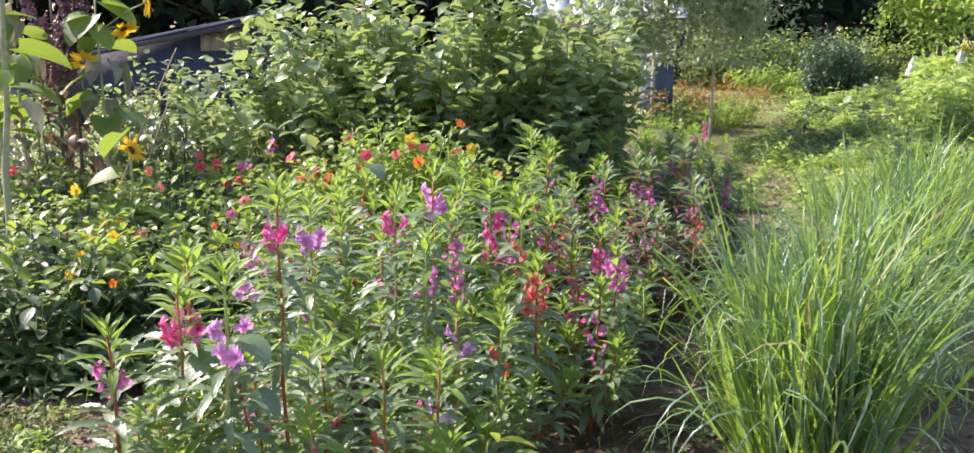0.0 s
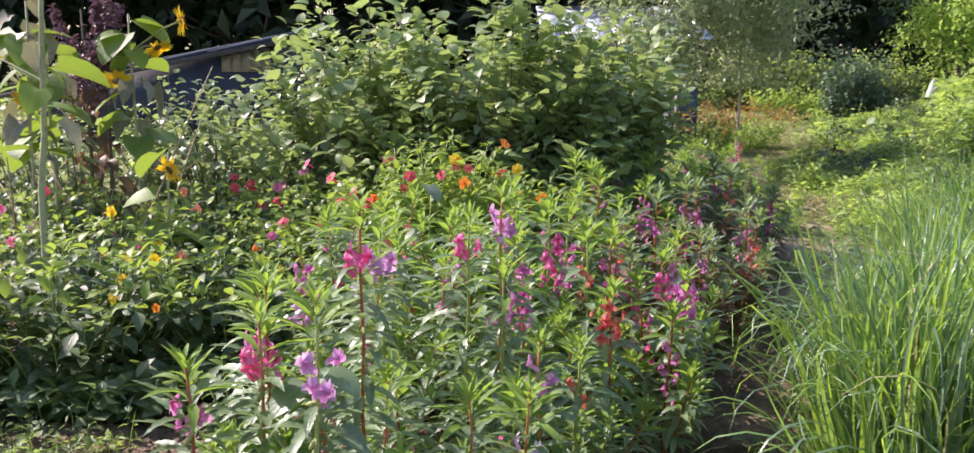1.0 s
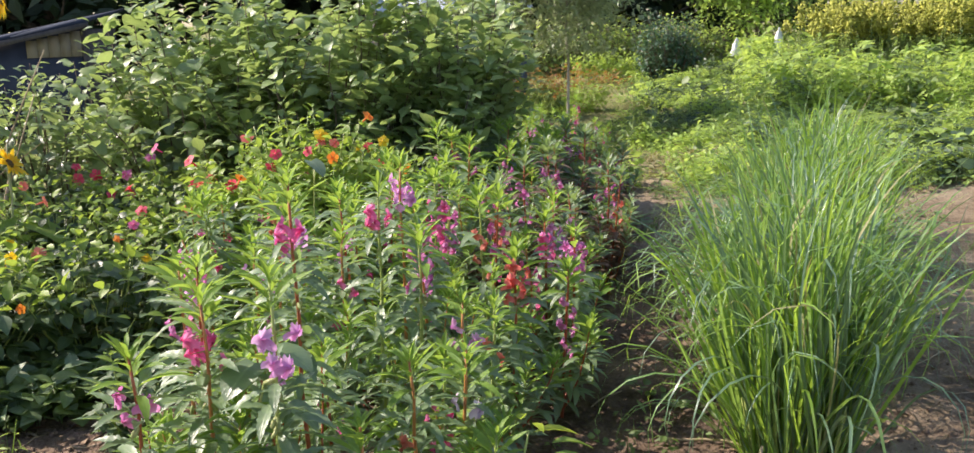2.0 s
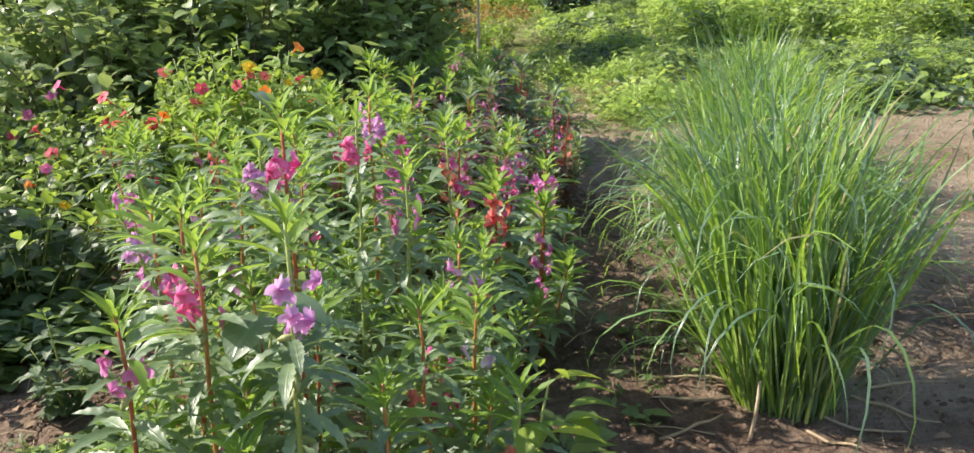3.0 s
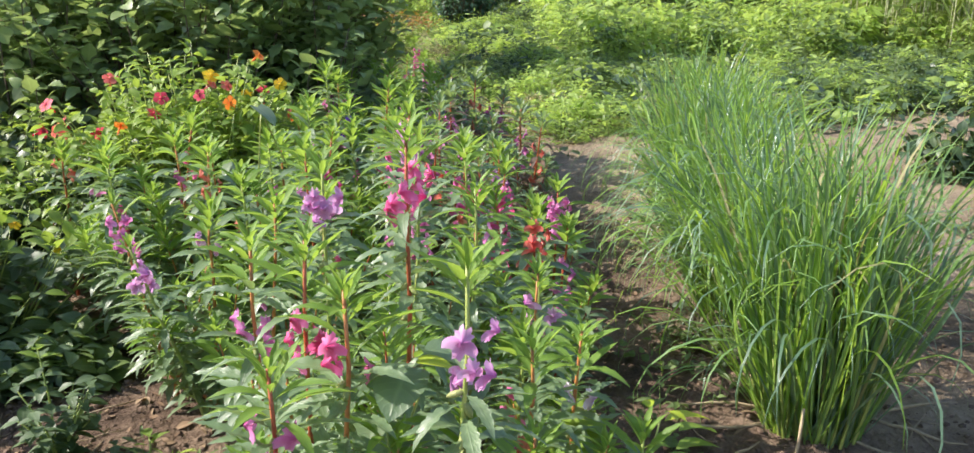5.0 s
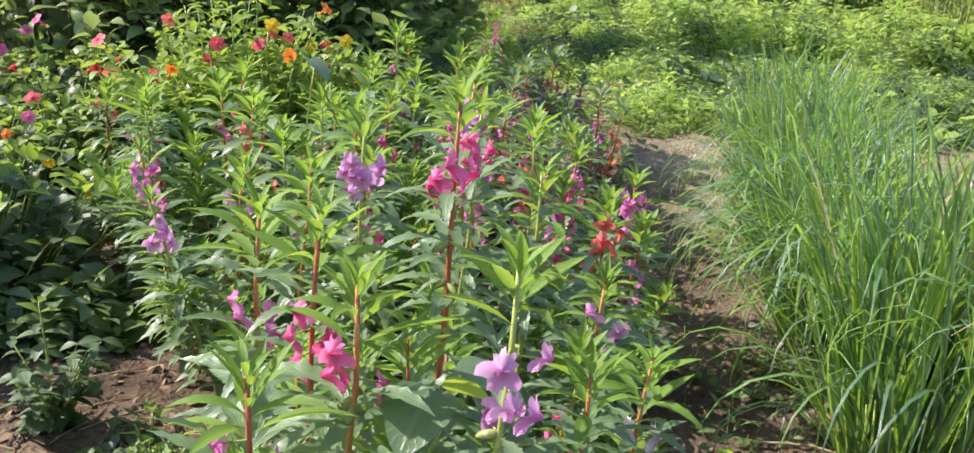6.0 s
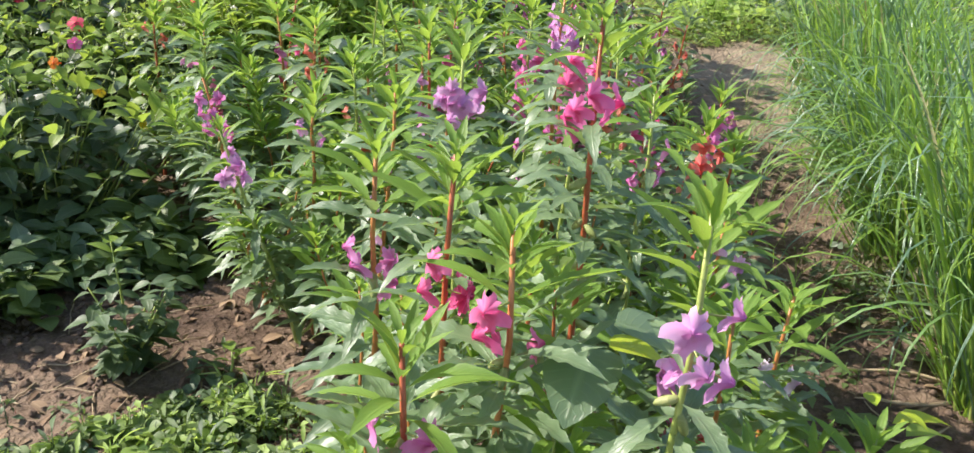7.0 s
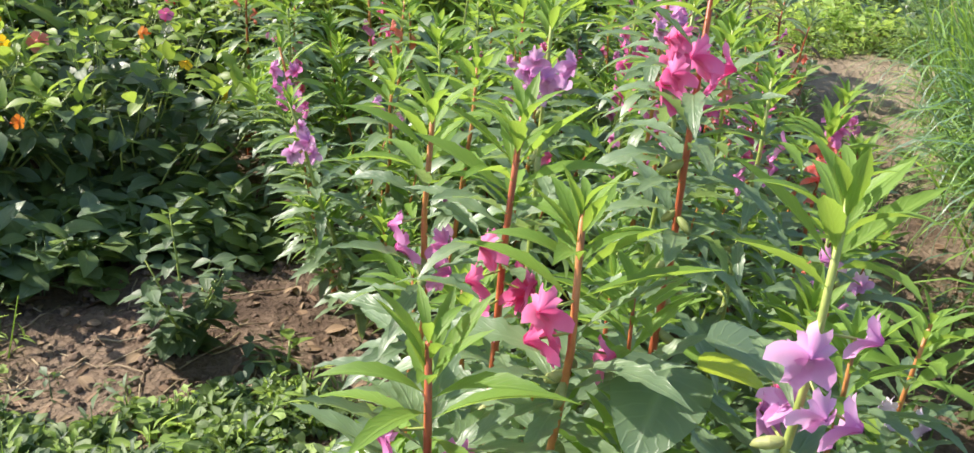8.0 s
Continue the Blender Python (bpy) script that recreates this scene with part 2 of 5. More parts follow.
SUN_LEAF = leaf_material("sunflower_leaf", (0.085, 0.16, 0.03), (0.19, 0.30, 0.05), (0.36, 0.52, 0.06), 0.36, 0.5)
SEEDLING = leaf_material("seedling_leaf", (0.050, 0.090, 0.040), (0.115, 0.180, 0.075), (0.20, 0.32, 0.07), 0.25, 0.5)
DULL = leaf_material("dull_weed_leaf", (0.10, 0.085, 0.045), (0.21, 0.19, 0.10), (0.22, 0.2, 0.08), 0.2, 0.6)
WILTED = leaf_material("wilted_leaf", (0.18, 0.18, 0.13), (0.34, 0.34, 0.26), (0.3, 0.3, 0.15), 0.25, 0.7)
DISC = rough_material("sunflower_disc", (0.05, 0.025, 0.01), (0.22, 0.12, 0.03), 160.0, 0.9, 0.8, 0.006)
ROOF = rough_material("slate_blue_roofing", (0.022, 0.030, 0.046), (0.052, 0.064, 0.088), 5.0, 0.9, 0.3, 0.01, stretch=(1, 0.25, 1))
TARP = rough_material("dark_blue_sheeting", (0.020, 0.028, 0.052), (0.045, 0.060, 0.100), 6.0, 0.7, 0.5, 0.02)
ROOF.node_tree.nodes["Principled BSDF"].inputs["Specular IOR Level"].default_value = 0.1
PALE_ROOF = rough_material("pale_metal_roofing", (0.42, 0.47, 0.55), (0.60, 0.65, 0.72), 9.0, 0.45, 0.2, 0.01)
BEIGE = rough_material("weathered_beige_board", (0.20, 0.18, 0.14), (0.32, 0.29, 0.23), 14.0, 0.85, 0.4, 0.01, stretch=(1, 1, 0.15))
DARK_WOOD = rough_material("dark_stained_wood", (0.03, 0.03, 0.035), (0.09, 0.08, 0.075), 18.0, 0.8, 0.4, 0.01, stretch=(1, 1, 0.2))
BLUE = rough_material("blue_plastic", (0.05, 0.075, 0.14), (0.09, 0.13, 0.22), 10.0, 0.45, 0.1)
WHITE = rough_material("white_film", (0.66, 0.67, 0.68), (0.82, 0.82, 0.82), 22.0, 0.4, 0.6, 0.02)


# ---- shapes ----
def leaf_shape(width=0.24, rows=6, fold=0.18, a0=0.0, bend=-0.8, peak=0.42, saw=0.0, point=1.0, heart=0.0, wave=0.0, stalk=0.06):
    """A leaf one unit long, along +Y, its face to +Z: three vertices a row, a pointed tip. Vertices, triangles, UVs."""
    v, uv, f = [], [], []
    y = z = 0.0
    for i in range(rows + 1):
        t = i / rows
        s = max(0.0, (t - stalk) / (1 - stalk))
        w = width * 0.5 * (math.sin(math.pi * s ** (math.log(0.5) / math.log(peak))) ** point if 0 < s < 1 else 0.0)
        if saw:
            w *= 1 - saw * (i % 2)
        w = max(w, 0.008 if t < 1 else 0.002)
        ang = a0 + bend * t
        if i:
            y += math.cos(ang) / rows
            z += math.sin(ang) / rows
        back = heart * (1 - s) ** 2 * w * 2 if s > 0 else 0
        lift = fold * w * 2
        wv = wave * math.sin(i * 2.1) * w
        v += [(-w, y - back, z + lift + wv), (0, y, z), (w, y - back, z + lift - wv)]
        uv += [(0.0, t), (0.5, t), (1.0, t)]
    for i in range(rows):
        a, b = 3 * i, 3 * i + 3
        f += [(a, a + 1, b + 1), (a, b + 1, b), (a + 1, a + 2, b + 2), (a + 1, b + 2, b + 1)]
    return np.array(v), np.array(f), np.array(uv)


def join_shapes(shapes):
    v, f, u, n = [], [], [], 0
    for sv, sf, su in shapes:
        v.append(sv), f.append(sf + n), u.append(su)
        n += len(sv)
    return np.concatenate(v), np.concatenate(f), np.concatenate(u)


def moved(shape, m):
    m = np.array(m)
    return shape[0] @ m[:3, :3].T + m[:3, 3], shape[1], shape[2]


def tube(points, radii, sides=6):
    """A closed tapered tube along points."""
    pts = [Vector(p) for p in points]
    v, f, u = [], [], []
    n = len(pts)
    side = None
    for i, p in enumerate(pts):
        d = (pts[min(i + 1, n - 1)] - pts[max(i - 1, 0)]).normalized()
        if side is None:
            side = d.orthogonal().normalized()
        side = (side - d * side.dot(d)).normalized()
        up = d.cross(side)
        for k in range(sides):
            a = 2 * math.pi * k / sides
            v.append(p + (side * math.cos(a) + up * math.sin(a)) * radii[i])
            u.append((k / sides, i / max(n - 1, 1)))
    for i in range(n - 1):
        for k in range(sides):
            a, b = i * sides + k, i * sides + (k + 1) % sides
            f += [(a, b, b + sides), (a, b + sides, a + sides)]
    v.append(pts[-1]), u.append((0.5, 1.0))
    for k in range(sides):
        f.append(((n - 1) * sides + k, (n - 1) * sides + (k + 1) % sides, len(v) - 1))
    return np.array([tuple(q) for q in v]), np.array(f), np.array(u)


def blob(rx, ry, rz, rings=5, sides=8, rng=None, rough=0.0):
    v, f, u = [], [], []
    for i in range(rings + 1):
        a = math.pi * i / rings
        for k in range(sides):
            b = 2 * math.pi * k / sides
            j = 1 + (rng.uniform(-rough, rough) if rng else 0)
            v.append((rx * j * math.sin(a) * math.cos(b), ry * j * math.sin(a) * math.sin(b), rz * j * math.cos(a)))
            u.append((k / sides, i / rings))
    for i in range(rings):
        for k in range(sides):
            a, b = i * sides + k, i * sides + (k + 1) % sides
            f += [(a, a + sides, b + sides), (a, b + sides, b)]
    return np.array(v), np.array(f), np.array(u)


def box(x0, x1, y0, y1, z0, z1):
    v = np.array([(x, y, z) for z in (z0, z1) for y in (y0, y1) for x in (x0, x1)], float)
    f = np.array([(0, 2, 3), (0, 3, 1), (4, 5, 7), (4, 7, 6), (0, 1, 5), (0, 5, 4), (2, 6, 7), (2, 7, 3), (0, 4, 6), (0, 6, 2), (1, 3, 7), (1, 7, 5)])
    return v, f, np.zeros((8, 2))


def turns(p, az, el, roll, size):
    """Poses (n, 4, 4) that lay a shape's +Y along a heading and a rise (radians), rolled about it, scaled."""
    p, az, el, roll, size = np.asarray(p, float), *(np.asarray(a, float) for a in (az, el, roll, size))
    d = np.stack([np.cos(el) * np.cos(az), np.cos(el) * np.sin(az), np.sin(el)], 1)
    x = np.stack([np.sin(az), -np.cos(az), 0 * az], 1)
    z = np.cross(x, d)
    c, s = np.cos(roll)[:, None], np.sin(roll)[:, None]
    x, z = x * c + z * s, z * c - x * s
    m = np.zeros((len(p), 4, 4))
    for i, col in enumerate((x, d, z)):
        m[:, :3, i] = col * size[:, None]
    m[:, :3, 3], m[:, 3, 3] = p, 1
    return m


class Bunch:
    """Many copies of small shapes in one mesh."""

    def __init__(self):
        self.v, self.f, self.u, self.m, self.n = [], [], [], [], 0

    def add(self, shape, mats=None, slot=0):
        v, f, u = shape
        if mats is None:
            mats = np.eye(4)[None]
        mats = np.asarray(mats)
        k = len(mats)
        if not k:
            return self
        w = np.einsum("nij,kj->nki", mats[:, :3, :3], v) + mats[:, None, :3, 3]
        self.v.append(w.reshape(-1, 3))
        self.f.append((f[None] + (np.arange(k) * len(v))[:, None, None] + self.n).reshape(-1, 3))
        self.u.append(np.tile(u, (k, 1)))
        self.m.append(np.full(k * len(f), slot))
        self.n += k * len(v)
        return self

    def mesh(self, name, materials):
        v, f, u, mi = (np.concatenate(a) for a in (self.v, self.f, self.u, self.m))
        me = bpy.data.meshes.new(name)
        me.vertices.add(len(v))
        me.vertices.foreach_set("co", v.astype(np.float32).ravel())
        me.loops.add(len(f) * 3)
        me.loops.foreach_set("vertex_index", f.astype(np.int32).ravel())
        me.polygons.add(len(f))
        me.polygons.foreach_set("loop_start", np.arange(0, len(f) * 3, 3, dtype=np.int32))
        me.polygons.foreach_set("material_index", mi.astype(np.int32))
        me.polygons.foreach_set("use_smooth", np.ones(len(f), bool))
        lay = me.uv_layers.new(name="UVMap")
        lay.data.foreach_set("uv", u[f.ravel()].astype(np.float32).ravel())
        for m in materials:
            me.materials.append(m)
        me.update(calc_edges=True)
        return me


def child(name, mesh, parent, m=None, label=""):
    ob = new(name, mesh)
    ob.parent = parent
    if m is not None:
        ob.matrix_basis = Matrix(m.tolist() if isinstance(m, np.ndarray) else m)
    return tagged(ob, label) if label else ob


def part(name, shape, mat, parent, label=""):
    return child(name, Bunch().add(shape).mesh(name, [mat]), parent, None, label)


def thing(name, x, y, z, label, category, group=""):
    ob = new(name)
    ob.empty_display_size = 0.1
    ob.location = (x, y, z)
    return tagged(ob, label, category, group)


def stuff(ob):
    return tagged(ob, kind="stuff")


# ---- the ground: one sheet to the horizon ----
def ground_height(x, y):
    d = math.hypot(x, y - 2.5)
    fade = 1.0 if d < 6 else 6 / d
    h = 0.022 * noise.noise((x * 1.7, y * 1.7, 3)) - 0.016 * abs(noise.noise((x * 10, y * 10, 23))) - 0.010 * abs(noise.noise((x * 23, y * 23, 29))) + 0.016 * noise.noise((x * 6, y * 6, 7)) + 0.012 * noise.noise((x * 15, y * 15, 11)) + 0.007 * noise.noise((x * 34, y * 34, 17))
    return h * fade


def build_ground():
    def axis(lo, hi, step, far):
        mid = np.arange(lo, hi, step)
        out, d = [], step
        p = hi
        while p < far:
            out.append(p)
            d *= 1.32
            p += d
        left, d, p = [], step, lo
        while p > -far:
            d *= 1.32
            p -= d
            left.append(p)
        return np.concatenate([left[::-1], mid, out])

    xs, ys = axis(-2.0, 2.2, 0.024, 900), axis(1.6, 6.2, 0.028, 900)
    v = np.array([(x, y, ground_height(x, y)) for y in ys for x in xs])
    nx, ny = len(xs), len(ys)
    i = (np.arange(ny - 1)[:, None] * nx + np.arange(nx - 1)[None]).ravel()
    f = np.concatenate([np.stack([i, i + 1, i + nx + 1], 1), np.stack([i, i + nx + 1, i + nx], 1)])
    me = Bunch().add((v, f, np.zeros((len(v), 2)))).mesh("ground", [SOIL])
    tagged(new("ground", me), "brown crumbly garden soil, overgrown farther off", "ground", kind="structure")


build_ground()


# ---- balsam plants in flower ----
GOLD = math.radians(137.5)
YOUNG = [leaf_shape(0.205, 12, 0.25, 0.10, b, 0.5, 0.14) for b in (-0.3, -0.8, -1.2)]
MATURE = [leaf_shape(0.215, 16, 0.20, 0.28, b, 0.5, 0.20, wave=0.14) for b in (-0.6, -1.0, -1.4, -0.35)]
OLD = [leaf_shape(0.25, 12, 0.12, 0.15, b, 0.48, 0.10, wave=0.14) for b in (-1.1, -1.6, -0.5)]
YOUNG_LO = [leaf_shape(0.25, 5, 0.25, 0.10, b, 0.5) for b in (-0.2, -0.8)]
MATURE_LO = [leaf_shape(0.25, 5, 0.16, 0.25, b, 0.5) for b in (-0.7, -1.3)]
OLD_LO = [leaf_shape(0.27, 5, 0.10, 0.15, b, 0.48) for b in (-1.0, -1.6)]


def petal_shape(width, rows=6, cols=6, cup=0.25, bend=-0.8, a0=0.6, ruffle=0.06, notch=0.12):
    """A soft rounded petal one unit long, ruffled along its rim and notched at the tip."""
    v, f, u = [], [], []
    y = z = 0.0
    for i in range(rows + 1):
        t = i / rows
        w = width * 0.5 * (0.16 + 0.84 * math.sin(math.pi * min(t * 0.62 + 0.06, 1.0)) ** 0.9) * (1.0 if t < 0.95 else 0.72)
        ang = a0 + bend * t
        if i:
            y += math.cos(ang) / rows
            z += math.sin(ang) / rows
        for k in range(cols + 1):
            q = 2 * k / cols - 1
            dip = notch * t ** 4 * (1 - abs(q)) - 0.16 * t ** 3 * q * q
            v.append((w * q, y - dip, z + cup * w * q * q * 2 + ruffle * t * t * math.sin(5.0 * q + 3.0 * t)))
            u.append((k / cols, t))
    n = cols + 1
    for i in range(rows):
        for k in range(cols):
            a = i * n + k
            f += [(a, a + 1, a + n + 1), (a, a + n + 1, a + n)]
    return np.array(v), np.array(f), np.array(u)


def balsam_flower():
    """Two broad lower petals, side petals and a hood round a throat: one unit across, facing +Y."""
    broad = petal_shape(1.12, 6, 6, 0.24, -1.0, 1.0, 0.05, 0.20)
    small = petal_shape(0.80, 5, 4, 0.45, -0.6, 1.05, 0.05)
    shapes = []
    for a, sh, s in ((240, broad, 0.80), (300, broad, 0.80), (165, small, 0.50), (15, small, 0.50), (90, small, 0.60)):
        m = pose(0, 0.05, 0, 0, -(a - 90), 0) @ pose(0, 0, 0, 90, 0, 0) @ Matrix.Scale(s, 4)
        shapes.append(moved(sh, m))
    return join_shapes(shapes)


SPUR = tube([(0, 0.04, 0), (0, -0.15, -0.05), (0, -0.3, -0.22), (0, -0.28, -0.45)], [0.06, 0.04, 0.022, 0.01], 5)
FLOWER = balsam_flower()
SEEDPOD = moved(blob(0.20, 0.55, 0.20, 6, 7), pose(0, 0.5, 0))
FLOWER_MESH = {k: Bunch().add(FLOWER).add(SPUR).mesh("flower_" + k, [PETAL[k]]) for k in ("pink", "purple", "magenta", "coral", "salmon", "lilac", "red", "cerise")}
POD_MESH = Bunch().add(SEEDPOD).mesh("seed_pod", [POD])
LEAF_MESH = [
    [Bunch().add(s).mesh("young_leaf", [BAL_YOUNG]) for s in YOUNG],
    [Bunch().add(s).mesh("leaf", [BAL_LEAF]) for s in MATURE],
    [Bunch().add(s).mesh("old_leaf", [BAL_OLD]) for s in OLD],
]


def balsam_layout(rng, h, flowers, dark=0, tip=None, flower_from=0.10, flower_to=0.30, branches=3, lean=0.05, step=0.020, big=1.0):
    """Where a balsam's stems, leaves, flowers and pods go: stems as point lists with radii, leaves as (stage, place, heading, rise, roll, length)."""
    stems, leaves, blooms, pods = [], [], [], []
    la = rng.uniform(0, 6.28)
    tops = [((0, 0, 0), (*(tip or (lean * math.cos(la), lean * math.sin(la))), h), 1.0)]
    for b in range(branches):
        a = la + 6.28 * (b + rng.uniform(-0.25, 0.25)) / max(branches, 1)
        z0, r = rng.uniform(0.04, 0.16) * h, rng.uniform(0.09, 0.17)
        tops.append(((0, 0, z0), (r * math.cos(a), r * math.sin(a), h * rng.uniform(0.42, 0.74)), 0.6))
    for si, (p0, p1, thick) in enumerate(tops):
        p0, p1 = Vector(p0), Vector(p1)
        pts, n = [], 7
        for i in range(n + 1):
            t = i / n
            out = t if si == 0 else t ** 0.65
            p = Vector((p0.x + (p1.x - p0.x) * out, p0.y + (p1.y - p0.y) * out, p0.z + (p1.z - p0.z) * t))
            pts.append(p + Vector((rng.uniform(-1, 1), rng.uniform(-1, 1), 0)) * 0.004)
        length = (p1 - p0).length
        stems.append((pts, [0.0068 * thick * (1 - 0.62 * i / n) for i in range(n + 1)]))
        d, az = 0.0, rng.uniform(0, 6.28)
        while d < length * (0.86 if si == 0 else 0.8):
            t = 1 - d / length
            k = min(int(t * n), n - 1)
            q = pts[k].lerp(pts[k + 1], t * n - k)
            size = min(0.046 + d * 0.95, 0.110) * rng.uniform(0.82, 1.12) * big * (1 if si == 0 else 0.86)
            rise = 66 - 520 * d if d < 0.08 else 24.4 - (d - 0.08) * 130
            rise = max(rise, -16) + rng.uniform(-11, 11)
            stage = 0 if d < 0.075 + 0.03 * rng.random() else (1 if d < 0.52 else 2)
            bloom_zone = si == 0 and flowers > 3 and flower_from < d < flower_to
            if (d < 0.45 or rng.random() < 0.6) and not (bloom_zone and rng.random() < 0.8):
                leaves.append((min(stage + dark, 2), tuple(q), az, math.radians(rise), rng.uniform(-0.3, 0.3), size))
            az += GOLD + rng.uniform(-0.2, 0.2)
            d += step * (0.20 if d < 0.05 else (0.32 if d < 0.26 else 0.50))
        if si == 0:
            for fi in range(flowers):
                d = flower_from + (flower_to - flower_from) * (fi + rng.uniform(0.1, 0.9)) / flowers
                t = 1 - d / length
                k = min(max(int(t * n), 0), n - 1)
                q = pts[k].lerp(pts[k + 1], t * n - k)
                a = -1.57 + (1 if fi % 2 else -1) * rng.uniform(0.5, 1.7) if rng.random() < 0.8 else rng.uniform(0, 6.28)
                o = Vector((math.cos(a), math.sin(a), rng.uniform(-0.35, 0.1))) * rng.uniform(0.026, 0.042)
                blooms.append((tuple(q), tuple(q + o), a + rng.normal(0, 0.4), rng.uniform(-0.5, 0.1), rng.uniform(0.027, 0.037)))
            for _ in range(int(rng.integers(6, 16))):
                d = rng.uniform(flower_to * 0.8, min(flower_to + 0.25, length * 0.8))
                t = 1 - d / length
                k = min(max(int(t * n), 0), n - 1)
                q = pts[k].lerp(pts[k + 1], t * n - k)
                a = rng.uniform(0, 6.28)
                pods.append((tuple(q), a, rng.uniform(-1.2, -0.2), rng.uniform(0.019, 0.028)))
    return stems, leaves, blooms, pods


BALSAM_GROUP = "balsam plants in the flower bed"


def balsam(x, y, h, colour, seed, flowers=4, stem=None, label="", single=True, faded=False, **kw):
    """One balsam plant. single: each leaf and flower an object of its own; else its foliage is one mesh."""
    rng = np.random.default_rng(seed)
    stem = stem or (STEM_RED, STEM_ORANGE, STEM_GREEN)[int(rng.integers(3))]
    stems, leaves, blooms, pods = balsam_layout(rng, h, flowers, **kw)
    name = {"lilac": "pale lilac", "purple": "light purple"}.get(colour, colour)
    sname = "red" if stem is STEM_RED else ("orange" if stem is STEM_ORANGE else "pale green")
    if not label:
        label = f"balsam plant with {name} flowers and {sname} stem" if flowers else f"leafy balsam plant without flowers, {sname} stem"
    p = thing("balsam_plant", x, y, ground_height(x, y) - 0.01, label, "flowering plant", BALSAM_GROUP)
    for i, (pts, rad) in enumerate(stems):
        part("stem" if i == 0 else "side_stem", tube(pts, rad, 6), stem, p)
    if single:
        L = leaves
        mats = turns([a[1] for a in L], [a[2] for a in L], [a[3] for a in L], [a[4] for a in L], [a[5] for a in L])
        for a, m in zip(L, mats):
            meshes = LEAF_MESH[a[0]]
            child("leaf", meshes[int(rng.integers(len(meshes)))], p, m)
        for q, o, a, e, s in blooms:
            m = turns([o], [a], [e], [rng.uniform(-0.3, 0.3)], [s])[0]
            child("flower", FLOWER_MESH[colour], p, m)
        for q, a, e, s in pods:
            child("seed_pod", POD_MESH, p, turns([q], [a], [e], [0.0], [s])[0])
        for q, o, a, e, s in blooms:
            part("flower_stalk", tube([q, o], [0.0012, 0.001], 4), STEM_GREEN, p)
    else:
        b = Bunch()
        for st, (shapes, slot) in enumerate(((YOUNG_LO, 0), (MATURE_LO, 1), (OLD_LO, 2))):
            for k, sh in enumerate(shapes):
                L = [a for i, a in enumerate(leaves) if a[0] == st and i % len(shapes) == k]
                if L:
                    b.add(sh, turns([a[1] for a in L], [a[2] for a in L], [a[3] for a in L], [a[4] for a in L], [a[5] for a in L]), slot)
        stuff(child("leaves", b.mesh("leaves", [BAL_LEAF, BAL_RED, BAL_OLD] if faded else [BAL_YOUNG, BAL_LEAF, BAL_OLD]), p))
        for q, o, a, e, s in blooms:
            child("flower", FLOWER_MESH[colour], p, turns([o], [a], [e], [0.0], [s])[0])
    return p


# the plants at the head of the bed: x, y, height, colour, flowers, from and to (metres below the tip), stem, branches
HEAD = [
    (-0.606, 1.852, 0.800, "cerise", 4, 0.06, 0.125, STEM_ORANGE, 2),
    (-0.486, 1.722, 0.865, "purple", 6, 0.07, 0.20, STEM_GREEN, 3),
    (-0.445, 2.018, 0.980, "pink", 4, 0.06, 0.12, STEM_RED, 2),
    (-0.662, 2.105, 0.810, "magenta", 4, 0.11, 0.17, STEM_ORANGE, 2),
    (-0.625, 1.990, 0.840, "cerise", 5, 0.11, 0.18, STEM_RED, 1),
    (-0.445, 2.490, 0.830, "purple", 7, 0.05, 0.11, STEM_GREEN, 3),
    (-0.118, 2.060, 0.600, "lilac", 2, 0.10, 0.14, STEM_ORANGE, 1),
    (-0.215, 2.020, 0.610, "salmon", 2, 0.16, 0.22, STEM_ORANGE, 3),
    (-0.250, 2.530, 0.870, "cerise", 7, 0.04, 0.10, STEM_GREEN, 2),
    (-0.060, 2.290, 0.620, "purple", 4, 0.05, 0.10, STEM_ORANGE, 3),
    (0.130, 2.720, 0.630, "coral", 7, 0.04, 0.13, STEM_RED, 3),
    (0.415, 3.100, 0.580, "magenta", 12, 0.04, 0.14, STEM_RED, 3),
    (0.400, 3.440, 0.580, "pink", 8, 0.06, 0.16, STEM_RED, 3),
    (-0.170, 2.800, 0.880, "purple", 7, 0.04, 0.12, STEM_ORANGE, 2),
    (-0.712, 1.800, 0.725, "magenta", 3, 0.06, 0.12, STEM_RED, 2),
    (-0.900, 4.310, 0.560, "salmon", 2, 0.04, 0.10, STEM_RED, 3),
    (-0.595, 3.100, 0.590, "purple", 2, 0.05, 0.12, STEM_ORANGE, 3),
    (-0.540, 3.480, 0.700, "salmon", 3, 0.06, 0.14, STEM_ORANGE, 3),
    (-0.167, 2.415, 0.775, "magenta", 3, 0.08, 0.16, STEM_GREEN, 2),
    (0.025, 2.490, 0.545, "salmon", 2, 0.08, 0.16, STEM_GREEN, 3),
    (-0.580, 1.700, 0.520, "pink", 1, 0.15, 0.20, STEM_RED, 3),
    (-0.330, 1.790, 0.560, "salmon", 1, 0.15, 0.2, STEM_ORANGE, 3),
]
for i, (x, y, h, c, n, a, b, st, br) in enumerate(HEAD):
    balsam(x, y, h, c, 100 + i, n, st, flower_from=a, flower_to=b, branches=br, lean=0.015, big=1.02, single=y < 2.6)


